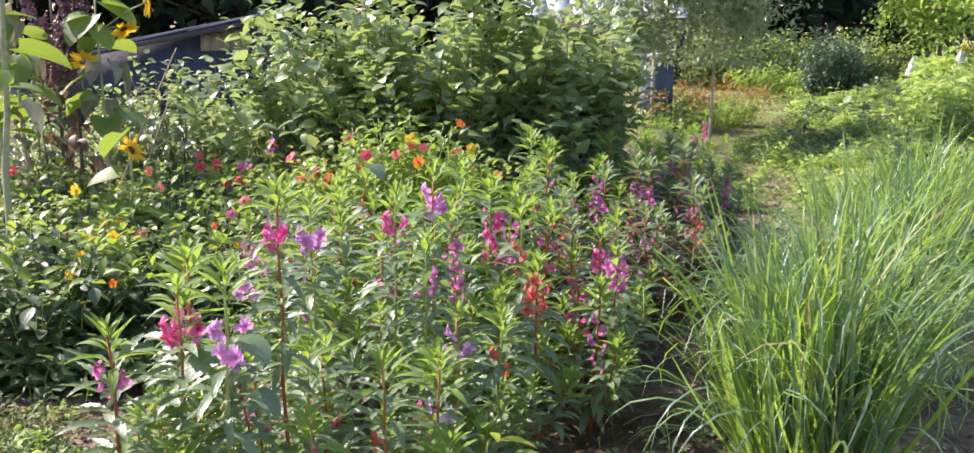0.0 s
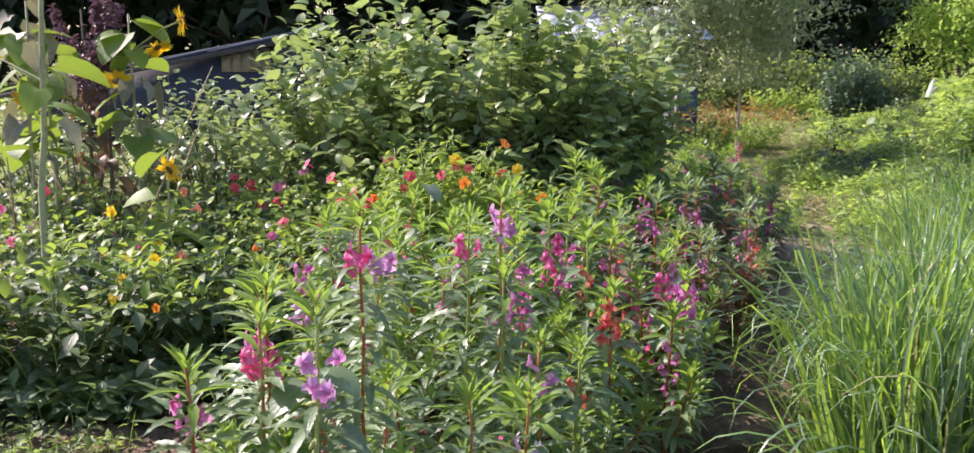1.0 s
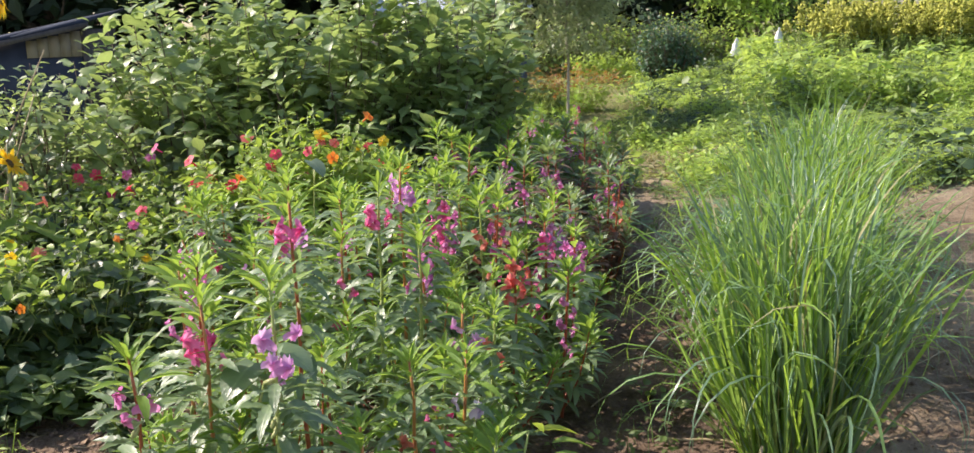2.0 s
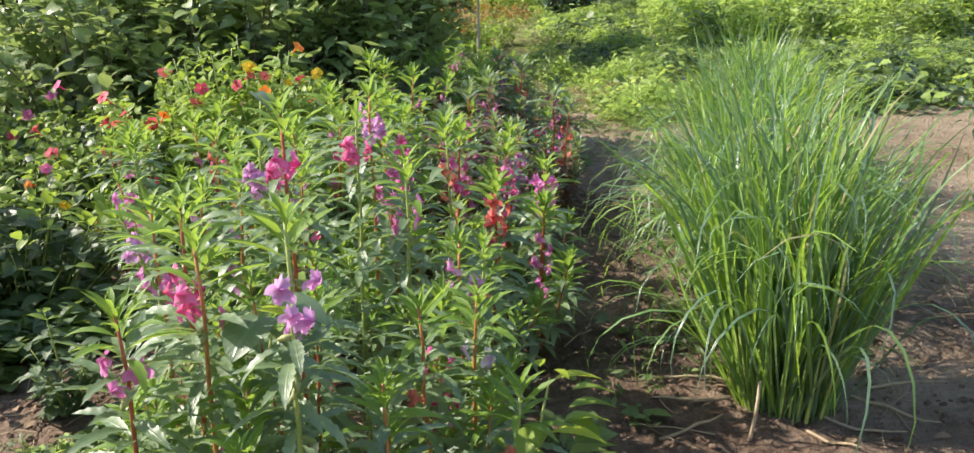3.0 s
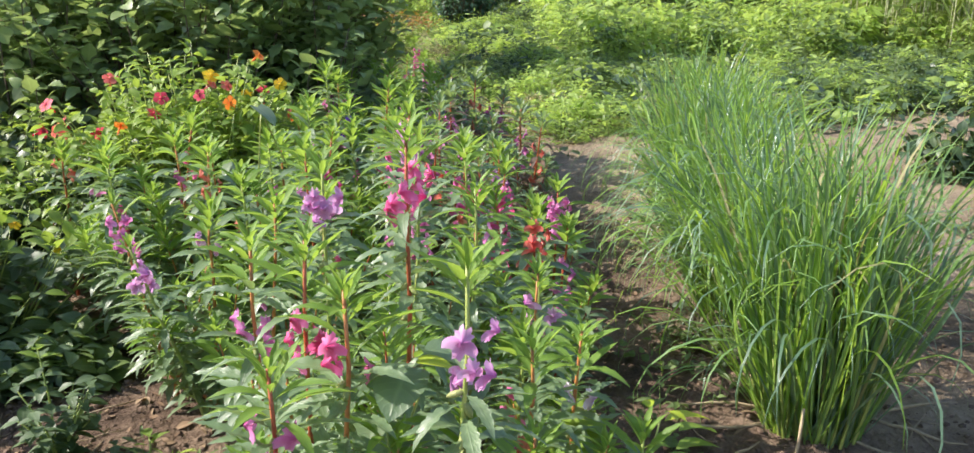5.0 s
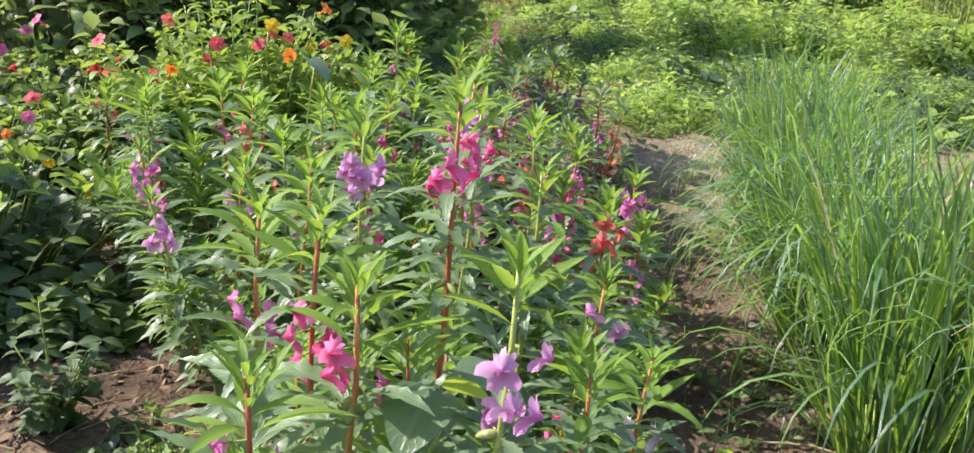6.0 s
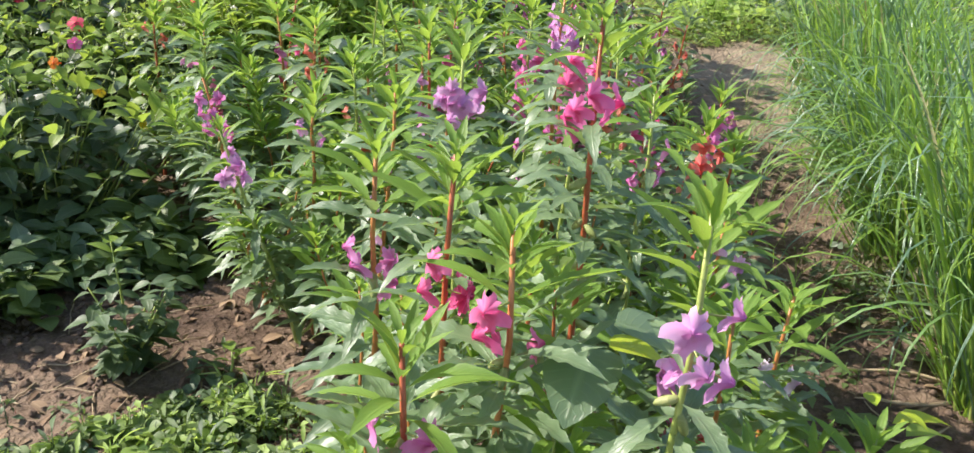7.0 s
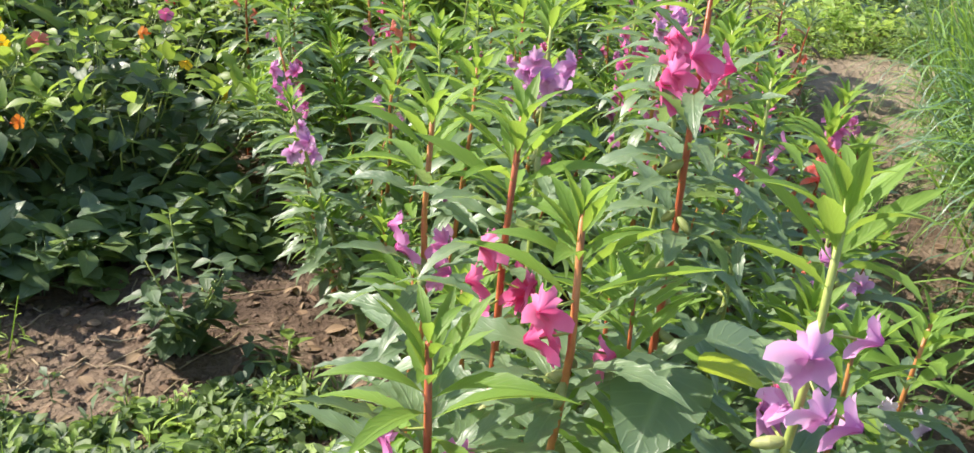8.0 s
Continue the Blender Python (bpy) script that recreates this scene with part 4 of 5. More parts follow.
def amaranth(x, y, h, seed, n, label):
    rng = np.random.default_rng(seed)
    p = thing("amaranth", x, y, ground_height(x, y) - 0.01, label, "amaranth", "")
    part("stem", tube([(0, 0, 0), (0.01, 0, h * 0.5), (0, 0.02, h * 0.95)], [0.014, 0.011, 0.006], 6), BARK, p)
    for k in range(n):
        z0 = h * rng.uniform(0.55, 0.78)
        a, r = rng.uniform(0, 6.28), rng.uniform(0.04, 0.17)
        z1 = min(h, z0 + rng.uniform(0.2, 0.45))
        b = Bunch()
        nn = 230
        t = rng.uniform(0, 1, nn)
        c = np.stack([r * np.cos(a) * (0.4 + t), r * np.sin(a) * (0.4 + t), z0 + (z1 - z0) * t], 1) + rng.normal(0, 0.030, (nn, 3)) * (1.2 - t)[:, None]
        b.add(TINY, turns(c, rng.uniform(0, 6.28, nn), rng.uniform(-1.2, 1.0, nn), rng.uniform(0, 1, nn), rng.uniform(0.02, 0.05, nn)))
        stuff(child("plume", b.mesh("plume", [AMARANTH]), p))
    b = Bunch()
    nn = 40
    az = rng.uniform(0, 6.28, nn)
    b.add(OVATE_DROOP, turns(np.stack([0.04 * np.cos(az), 0.04 * np.sin(az), rng.uniform(0.2, 0.8, nn) * h], 1), az, rng.normal(-0.3, 0.3, nn), rng.normal(0, 0.3, nn), rng.uniform(0.07, 0.13, nn)))
    stuff(child("foliage", b.mesh("foliage", [AMARANTH_LEAF]), p))


AMARANTH_LEAF = leaf_material("amaranth_leaf", (0.09, 0.05, 0.04), (0.19, 0.13, 0.08), (0.25, 0.14, 0.08), 0.3, 0.5)
amaranth(-2.42, 5.75, 1.72, 1, 6, "dark purple-red amaranth plume behind the sunflowers")
amaranth(-2.66, 6.05, 1.55, 2, 5, "dark purple-red amaranth plume among dry stems")

rng_c = np.random.default_rng(77)
for i in range(14):
    x, y = rng_c.uniform(-2.9, -1.9), rng_c.uniform(4.9, 6.0)
    a, ln, el = rng_c.uniform(0, 6.28), rng_c.uniform(0.9, 1.5), rng_c.uniform(0.6, 1.3)
    d = Vector((math.cos(a) * math.cos(el), math.sin(a) * math.cos(el), math.sin(el)))
    pts = [d * ln * t + Vector((0, 0, -0.10 * t * t * ln)) for t in np.linspace(0, 1, 6)]
    cane = new("dry_cane", Bunch().add(tube(pts, [0.008 * (1 - 0.6 * t) for t in np.linspace(0, 1, 6)], 5)).mesh("dry_cane", [DRY]))
    cane.location = (x, y, ground_height(x, y) - 0.02)
    tagged(cane, "thin dry leafless plant stem leaning in the soil", "dry stem", "dry stems among the sunflowers")

# a climbing vine with heart leaves on the balsams
vine = thing("bindweed_vine", -0.40, 3.40, 0, "climbing vine with grey-green heart leaves and violet flowers", "vine")
part("stem", tube([(0.05, 0.05, 0), (0.02, 0.03, 0.3), (0.0, 0.0, 0.6), (0.01, -0.02, 0.79), (0.12, 0.15, 0.58), (0.34, 0.4, 0.58), (0.42, 0.5, 0.64)], [0.003] * 7, 5), STEM_GREEN, vine)
VINE_LEAF = leaf_material("vine_leaf", (0.13, 0.19, 0.11), (0.23, 0.30, 0.18), (0.25, 0.38, 0.12), 0.25, 0.45)
vl = Bunch().add(HEART).mesh("leaf", [VINE_LEAF])
for q, az, el, s in (((0.0, -0.02, 0.80), -0.9, -0.35, 0.082), ((0.34, 0.4, 0.62), -1.0, -0.2, 0.07), ((0.03, 0.1, 0.5), -2.2, -0.4, 0.08), ((-0.05, 0.1, 0.62), -2.5, -0.3, 0.06)):
    child("leaf", vl, vine, turns([q], [az], [el], [0.1], [s])[0])
for q in ((0.42, 0.5, 0.66), (0.37, 0.44, 0.61)):
    child("flower", TRUMPET_MESH["violet"], vine, turns([q], [-1.7], [0.2], [0.0], [0.03])[0])

climber = thing("round_leaf_climber", -0.515, 1.89, ground_height(-0.515, 1.89) - 0.01, "climber with round light green leaves among the balsams", "climber")
part("stem", tube([(0, 0, 0), (0.02, -0.02, 0.3), (-0.01, -0.05, 0.55), (0.02, -0.08, 0.67)], [0.003, 0.003, 0.0025, 0.002], 5), STEM_GREEN, climber)
ROUND = leaf_shape(0.80, 9, 0.10, 0.15, -0.7, 0.38, heart=0.35, point=0.8)
for q, az, el, sz, mt in (((0.00, -0.06, 0.68), -2.2, -0.25, 0.095, BAL_LEAF), ((0.03, -0.05, 0.70), -0.6, -0.15, 0.095, BAL_LEAF), ((0.00, -0.10, 0.705), -0.5, 0.05, 0.055, YELLOWING), ((-0.03, -0.03, 0.60), -2.3, -0.6, 0.08, BAL_LEAF), ((0.05, -0.02, 0.58), -0.4, -0.5, 0.08, BAL_LEAF)):
    child("leaf", Bunch().add(ROUND).mesh("round_leaf", [mt]), climber, turns([q], [az], [el], [0.1], [sz])[0])

# a young bean plant with yellowing leaves at the bed's front corner, and a seedling on the soil
bean = thing("bean_plant", -0.04, 1.96, ground_height(-0.04, 1.96) - 0.01, "low bean plant with broad leaves, some yellow", "bean plant")
part("stem", tube([(0, 0, 0), (0.01, -0.01, 0.16), (0.02, -0.01, 0.32), (0.045, -0.01, 0.44)], [0.004, 0.004, 0.003, 0.002], 6), STEM_GREEN, bean)
bl = Bunch().add(OVATE).mesh("leaf", [WEED])
bt = Bunch().add(OVATE).mesh("leaf", [FOUR_TIP])
by = Bunch().add(OVATE).mesh("leaf", [YELLOWING])
rb = np.random.default_rng(9)
for i in range(46):
    a = i * 2.1
    zz = rb.uniform(0.05, 0.42)
    r = 0.05 + 0.05 * rb.random()
    q = (0.02 + r * math.cos(a), -0.01 + r * math.sin(a), zz)
    child("leaf", bt if zz > 0.33 or rb.random() < 0.25 else bl, bean, turns([q], [a], [rb.uniform(-0.5, 0.4)], [rb.uniform(-0.3, 0.3)], [rb.uniform(0.07, 0.115)])[0])
for q, a, s in (((0.055, -0.01, 0.435), -0.1, 0.095), ((0.02, -0.07, 0.36), -0.5, 0.11), ((0.03, 0.0, 0.46), 1.2, 0.045), ((0.05, -0.02, 0.46), -1.2, 0.045)):
    child("leaf", by, bean, turns([q], [a], [0.1], [0.2], [s])[0])


def weed_seedling(x, y, h, seed, shoots_n):
    """A young broad-leaved weed: a few upright shoots in leaf pairs, the topmost leaves bright."""
    rng = np.random.default_rng(seed)
    p = thing("weed_seedling", x, y, ground_height(x, y) - 0.01, "small leafy dark green weed plant on bare soil", "weed plant", "weed plants on the bare soil")
    dark_leaf, tip_leaf = Bunch().add(OVATE).mesh("leaf", [SEEDLING]), Bunch().add(OVATE).mesh("leaf", [FOUR_TIP])
    for k in range(shoots_n):
        a = rng.uniform(0, 6.28)
        hh = h * (1.0 if k == 0 else rng.uniform(0.35, 0.7))
        r = 0.02 if k == 0 else rng.uniform(0.06, 0.15)
        e = Vector((r * math.cos(a), r * math.sin(a), hh))
        part("stem", tube([(0, 0, 0), tuple(e * 0.5 + Vector((0.006, 0, 0.02))), tuple(e)], [0.0035, 0.003, 0.0015], 5), STEM_GREEN, p)
        n = max(int(hh / 0.026), 4)
        for i in range(n):
            t = 0.18 + 0.82 * i / (n - 1)
            for side in (0, math.pi):
                az = i * 1.57 + side + rng.uniform(-0.3, 0.3)
                top = k == 0 and i > n - 3
                m = turns([tuple(e * t)], [az], [rng.uniform(-0.35, 0.25) + (0.5 if top else 0)], [rng.uniform(-0.3, 0.3)], [rng.uniform(0.045, 0.070) * (1.1 - 0.3 * t)])[0]
                child("leaf", tip_leaf if top else dark_leaf, p, m)
    return p


weed_seedling(-1.00, 3.02, 0.32, 530, 13)
weed_seedling(-0.80, 2.93, 0.08, 532, 4)


# ---- low weeds ----
def sprig(rng, n, h, leaf, shape=TINY):
    """A small weed: a few leaves up a short stem."""
    z = rng.uniform(0.1, 1.0, n) * h
    az = np.arange(n) * 2.4 + rng.uniform(0, 6)
    r = leaf * 0.35
    m = turns(np.stack([r * np.cos(az), r * np.sin(az), z], 1), az, rng.normal(0.15, 0.35, n), rng.normal(0, 0.4, n), leaf * rng.uniform(0.6, 1.2, n))
    b = [moved(shape, k) for k in m]
    b.append(tube([(0, 0, 0), (0, 0, h)], [0.0016 + h * 0.004, 0.0008 + h * 0.002], 3))
    return join_shapes(b)


def weeds(name, label, seed, spots, kinds, mats, scale=(0.7, 1.3), category="weeds"):
    rng = np.random.default_rng(seed)
    b = Bunch()
    spots = np.asarray(spots)
    which = rng.integers(0, len(kinds), len(spots))
    slot = rng.integers(0, len(mats), len(spots))
    for k, sh in enumerate(kinds):
        for s in range(len(mats)):
            q = spots[(which == k) & (slot == s)]
            if len(q):
                p = np.array([(x, y, ground_height(x, y) - 0.005) for x, y in q])
                b.add(sh, turns(p, rng.uniform(0, 6.28, len(q)), rng.normal(0, 0.1, len(q)), rng.normal(0, 0.12, len(q)), rng.uniform(*scale, len(q))), s)
    return tagged(new(name, b.mesh(name, mats)), label, category, kind="stuff")


rw = np.random.default_rng(21)
CLOVER = leaf_shape(0.9, 4, 0.12, 0.2, -0.5, 0.5, point=0.6)
LOW = [sprig(rw, 7, 0.035, 0.028, OVATE_FAR) for _ in range(3)] + [sprig(rw, 9, 0.05, 0.024, OVATE_FAR) for _ in range(3)] + [sprig(rw, 6, 0.030, 0.032, CLOVER) for _ in range(6)] + [sprig(rw, 6, 0.07, 0.045, NARROW)]
near = []
for _ in range(12000):
    x, y = (rw.uniform(-3.4, 0.2), rw.uniform(0.4, 3.1)) if rw.random() < 0.45 else (rw.uniform(-1.9, -0.5), rw.uniform(2.1, 3.0))
    edge = 2.86 + 0.18 * noise.noise((x * 2.2, 1.0, 5)) + 0.10 * noise.noise((x * 7, 2.0, 5))
    side = -0.62 + 0.25 * noise.noise((y * 1.5, 4.0, 5)) + 0.9 * max(0.0, 1.5 - y)
    reach = math.hypot((x + 1.5) / 1.75, (y - 1.95) / 1.40) + 0.35 * noise.noise((x * 1.2, y * 1.2, 13))
    if (y < edge and x < side and reach < 0.95 and noise.noise((x * 4, y * 4, 15)) + 0.6 * noise.noise((x * 11, y * 11, 16)) > -0.22) or rw.random() < 0.012:
        near.append((x, y))
weeds("creeping_weeds", "low creeping green weeds over the soil", 31, near, LOW, [WEED, SEEDLING, WEED, WEED_LIME], (0.35, 1.15))
sparse = []
for _ in range(1300):
    x, y = rw.uniform(-1.9, 3.2), rw.uniform(1.6, 6.4)
    inside = bed_edges(y)
    d = noise.noise((x * 1.6, y * 1.6, 9))
    if x > inside[1] and d > 0.12 or x < inside[0] and y > 2.8 and d > 0.25:
        sparse.append((x, y))
weeds("scattered_weeds", "scattered small weeds on bare soil", 32, sparse, LOW, [WEED], (0.8, 1.8))
brush = [(x, y) for x, y in zip(rw.normal(0.97, 0.10, 110), rw.normal(3.0, 0.13, 110)) if x > 0.72]
weeds("dull_weeds", "low dull olive weeds at the foot of the lemongrass", 41, brush, [sprig(rw, 10, 0.10, 0.045, NARROW) for _ in range(3)] + [sprig(rw, 8, 0.07, 0.035, TINY) for _ in range(2)], [WEED, BAL_OLD, DULL], (0.5, 1.2))
under = []
for _ in range(900):
    x, y = rw.uniform(-2.6, -0.86), rw.uniform(3.2, 3.75)
    if y < 3.44 - 0.16 * (x < -1.2) + 0.06 * noise.noise((x * 5, 0, 3)):
        continue
    under.append((x, y))
tufts = [(x, y) for x, y in zip(rw.uniform(-2.4, -1.32, 260), rw.uniform(2.55, 3.15, 260))]
weeds("weed_tufts", "taller weed tufts at the soil's edge", 38, tufts, [sprig(rw, 12, 0.13, 0.036, NARROW) for _ in range(3)] + [sprig(rw, 9, 0.09, 0.036, OVATE) for _ in range(3)], [WEED, WEED_LIME], (0.5, 1.1))
weeds("broadleaf_weeds", "low broad-leaved weeds under the bushes", 33, under, [sprig(rw, 7, 0.12, 0.075, OVATE) for _ in range(3)] + [sprig(rw, 5, 0.09, 0.09, HEART) for _ in range(2)], [BAL_LEAF, WEED], (0.6, 1.2))

# the weedy plot beyond the lemongrass: stands of one weed beside another, with bare and shaded gaps
MID = [sprig(rw, 12, 0.18, 0.062, OVATE_FAR) for _ in range(3)] + [sprig(rw, 14, 0.24, 0.085, NARROW_FAR) for _ in range(3)]
GRASSY = [sprig(rw, 8, 0.10, 0.13, NARROW_FAR) for _ in range(4)]
TALL = [sprig(rw, 20, 0.55, 0.14, OVATE_FAR) for _ in range(3)] + [sprig(rw, 24, 0.60, 0.15, NARROW_FAR) for _ in range(2)]
BROAD = [sprig(rw, 6, 0.20, 0.15, OVATE_BROAD) for _ in range(4)]


def stands(name, label, seed, centres, kinds, mats, size, reach, count):
    """Clumps of weeds: each one kind and one green, its height its own, lower towards its rim."""
    rng = np.random.default_rng(seed)
    b = Bunch()
    for x, y in centres:
        n = int(rng.integers(*count))
        r = reach * rng.uniform(0.6, 1.3)
        q = rng.normal(0, r * 0.5, (n, 2))
        far = np.hypot(q[:, 0], q[:, 1]) / r
        tall = rng.uniform(*size) * (1.12 - 0.45 * far.clip(0, 1)) * rng.uniform(0.75, 1.2, n)
        pos = np.array([(x + a, y + c, ground_height(x + a, y + c) - 0.006) for a, c in q])
        k = int(rng.integers(len(kinds)))
        slot = int(rng.integers(len(mats)))
        b.add(kinds[k], turns(pos, rng.uniform(0, 6.28, n), rng.normal(0, 0.14, n), rng.normal(0, 0.14, n), tall), slot)
    return tagged(new(name, b.mesh(name, mats)), label, "weeds", kind="stuff")


def plot_bounds(y):
    right = bed_edges(min(y, 8.5))[1] + max(0, y - 8.5) * 0.30
    return right, right + 0.42 + 0.02 * y


def bare_soil(x, y):
    return x > 2.2 and y < 6.15 + 0.25 * (x - 3.2) * (x < 6) + 0.5 * noise.noise((x, y, 2))


low_stand, lime_stand, grass_stand, high_stand, broad_stand = [], [], [], [], []
for _ in range(5200):
    y = 4.7 + 15 * rw.random() ** 1.25
    x = rw.uniform(0.10, 1.02) * y + rw.uniform(-1.5, 1.5)
    edge, track = plot_bounds(y)
    if x < edge or bare_soil(x, y) or (y < 6.3 + 0.5 * noise.noise((x * 1.5, y, 7)) and x < 2.9) or (x < track and rw.random() < 0.7):
        continue
    mood = noise.noise((x * 0.7, y * 0.5, 4)) + 0.5 * noise.noise((x * 2.1, y * 1.6, 6))
    if x < track + 0.7 and y < 9.5:
        (grass_stand if rw.random() < 0.7 else lime_stand).append((x, y))
    elif y > 9.0 and x > 0.44 * y and mood + 0.09 * (y - 9.5) + 0.05 * (x - 5) > 0.12:
        if rw.random() < 0.55:
            high_stand.append((x, y))
    elif mood < -0.22:
        (broad_stand if x > 3 else low_stand).append((x, y))
    elif mood < 0.05:
        low_stand.append((x, y))
    elif mood < 0.3:
        lime_stand.append((x, y))
    else:
        grass_stand.append((x, y))
for _ in range(520):
    x, y = rw.uniform(2.6, 9.2), rw.uniform(5.6, 10.2)
    if x > y * 0.50 + 0.4 * noise.noise((x, y, 8)) and not bare_soil(x, y):
        broad_stand.append((x, y))
stands("low_weeds", "dense low dark green weeds in patches over the plot", 34, low_stand, MID, [WEED, WEED_LIME, FOUR], (0.6, 1.35), 0.30, (7, 16))
stands("bright_weeds", "bright lime-green weeds in patches over the plot", 39, lime_stand, MID, [WEED_LIME, WEED, WEED_LIME], (0.5, 1.3), 0.28, (7, 15))
stands("dry_grass", "thin yellowish grass beside the trodden track", 40, grass_stand, GRASSY, [WEED_LIME, GRASS_DRY, GRASS_DRY, WEED], (0.35, 0.95), 0.26, (8, 16))
stands("tall_weeds", "lush bright green waist-high weeds", 35, high_stand, TALL, [WEED_LIME, WEED_LIME, WEED], (0.7, 1.30), 0.36, (3, 6))
stands("creeping_vines", "creeping broad-leaved vines spreading over the plot", 37, broad_stand, BROAD, [WEED, WEED_LIME, FOUR], (0.55, 1.15), 0.34, (3, 6))
wide = []
for _ in range(2600):
    r, a = rw.uniform(8, 36), rw.uniform(0.3, 2.6)
    x, y = r * math.cos(a), r * math.sin(a)
    if y > 7.5 and not (0.2 * y < x < y and y < 19.5):
        wide.append((x, y))
weeds("rough_grass", "rough grass and weeds farther off", 36, wide, TALL, [WEED, WEED_LIME], (0.4, 0.9))


# ---- the far side of the garden ----
bush("rust_bush", 2.85, 12.3, "low bush with rusty red and yellow leaves", "bush", 500, 90, 0.75, 0.55, 0.66, 0.095, 0.026, [OVATE_FAR, NARROW_FAR], [WEED_LIME, RUST], STEM_GREEN, lean=0.75, bare=0.1, low=0.65, tips=0.24)
bush("rust_bush", 2.25, 11.7, "low bush with rusty red and yellow leaves", "bush", 501, 50, 0.45, 0.40, 0.62, 0.09, 0.026, [OVATE_FAR, NARROW_FAR], [WEED, RUST], STEM_GREEN, lean=0.75, bare=0.1, low=0.6, tips=0.22)
bush("rounded_bush", 5.70, 16.2, "dense dark blue-green rounded bush", "bush", 502, 130, 0.55, 0.5, 1.35, 0.10, 0.030, [OVATE, OVATE_DROOP], [IVY, IVY], BARK, lean=0.72, bare=0.02, low=0.35)
bush("lime_bush", 5.05, 17.4, "low bright lime-green bush", "bush", 503, 90, 0.75, 0.5, 0.62, 0.10, 0.028, [OVATE], [FOUR_TIP, WEED_LIME], STEM_GREEN, lean=0.8, bare=0.05)
for i, x in enumerate((4.6, 5.6, 6.6, 7.5)):
    bush("hedge_bush", x, 19.4 + 0.3 * (i % 2), "yellow-green rounded hedge bush", "bush", 510 + i, 90, 0.8, 0.6, 1.25, 0.14, 0.045, [OVATE_FAR], [WEED, WEED_LIME], BARK, lean=0.75, group="hedge behind the plot", bare=0.05, low=0.4)


def tree(name, x, y, seed, h, crown_r, crown_z0, n, leaf, shapes, mat, label, bark=BARK, trunk_r=0.06, limbs=9, group="", clumps=60):
    """A tapered trunk, limbs, and leaves in uneven clumps at the limbs' ends."""
    rng = np.random.default_rng(seed)
    p = thing(name, x, y, -0.03, label, "tree", group)
    trunk = [Vector((rng.normal() * 0.02 * h * t, rng.normal() * 0.02 * h * t, h * 0.9 * t)) for t in np.linspace(0, 1, 8)]
    part("trunk", tube(trunk, [trunk_r * (1.1 - t) for t in np.linspace(0, 1, 8)], 8), bark, p)
    lb, ends = Bunch(), []
    for i in range(limbs):
        t = rng.uniform(max(crown_z0 / h, 0.08), 0.9)
        k = min(int(t * 7), 6)
        q = trunk[k].lerp(trunk[k + 1], t * 7 - k)
        a = i * 2.4 + rng.uniform(-0.3, 0.3)
        r = crown_r * rng.uniform(0.5, 0.95) * (1.1 - 0.6 * t)
        e = q + Vector((math.cos(a) * r, math.sin(a) * r, rng.uniform(0.1, 0.6) * r))
        lb.add(tube([q, q.lerp(e, 0.5) + Vector((0, 0, -0.04 * r)), e], [trunk_r * 0.4, trunk_r * 0.25, trunk_r * 0.08], 5))
        ends += [e, q.lerp(e, 0.6)]
    stuff(child("limb_work", lb.mesh("limb_work", [bark]), p))
    c = []
    for _ in range(clumps):
        e = ends[int(rng.integers(len(ends)))]
        c.append(e + Vector((rng.normal(), rng.normal(), rng.normal() * 0.8)) * crown_r * 0.24)
    c = np.array([tuple(v) for v in c])
    idx = rng.integers(0, len(c), n)
    pos = c[idx] + rng.normal(0, crown_r * 0.11, (n, 3))
    pos[:, 2] = np.maximum(pos[:, 2], crown_z0 * 0.8)
    az = rng.uniform(0, 6.28, n)
    b = Bunch()
    for k, sh in enumerate(shapes):
        s = slice(k, None, len(shapes))
        b.add(sh, turns(pos[s], az[s], rng.normal(-0.1, 0.5, n)[s], rng.normal(0, 0.5, n)[s], leaf * rng.uniform(0.6, 1.2, n)[s]))
    stuff(child("crown", b.mesh("crown", [mat]), p))
    return p


tree("small_tree", 2.50, 10.9, 1, 2.9, 1.15, 1.10, 12000, 0.09, [NARROW_FAR, OVATE_FAR], OLIVE, "small grey-green tree with thin pale stems", PALE_BARK, 0.018, 22, clumps=150)
tree("small_tree", 1.42, 10.4, 2, 2.5, 0.85, 0.95, 6000, 0.09, [NARROW_FAR, OVATE_FAR], OLIVE, "small grey-green tree with thin pale stems", PALE_BARK, 0.016, 18, clumps=100)
for i, (x, y, h, r) in enumerate([(9.4, 20.5, 3.4, 1.3), (9.9, 22.0, 4.2, 1.5), (12.6, 23.0, 4.4, 1.8), (15.0, 23.5, 4.4, 2.0), (17.5, 23.0, 4.4, 2.0)]):
    tree("young_tree", x, y, 20 + i, h, r, 0.25, 4200, 0.13, [OVATE_FAR], WEED_LIME if i != 1 else WEED, "bright green young tree overgrown with climbers", BARK, 0.05, 18, "young trees at the plot's edge", 130)

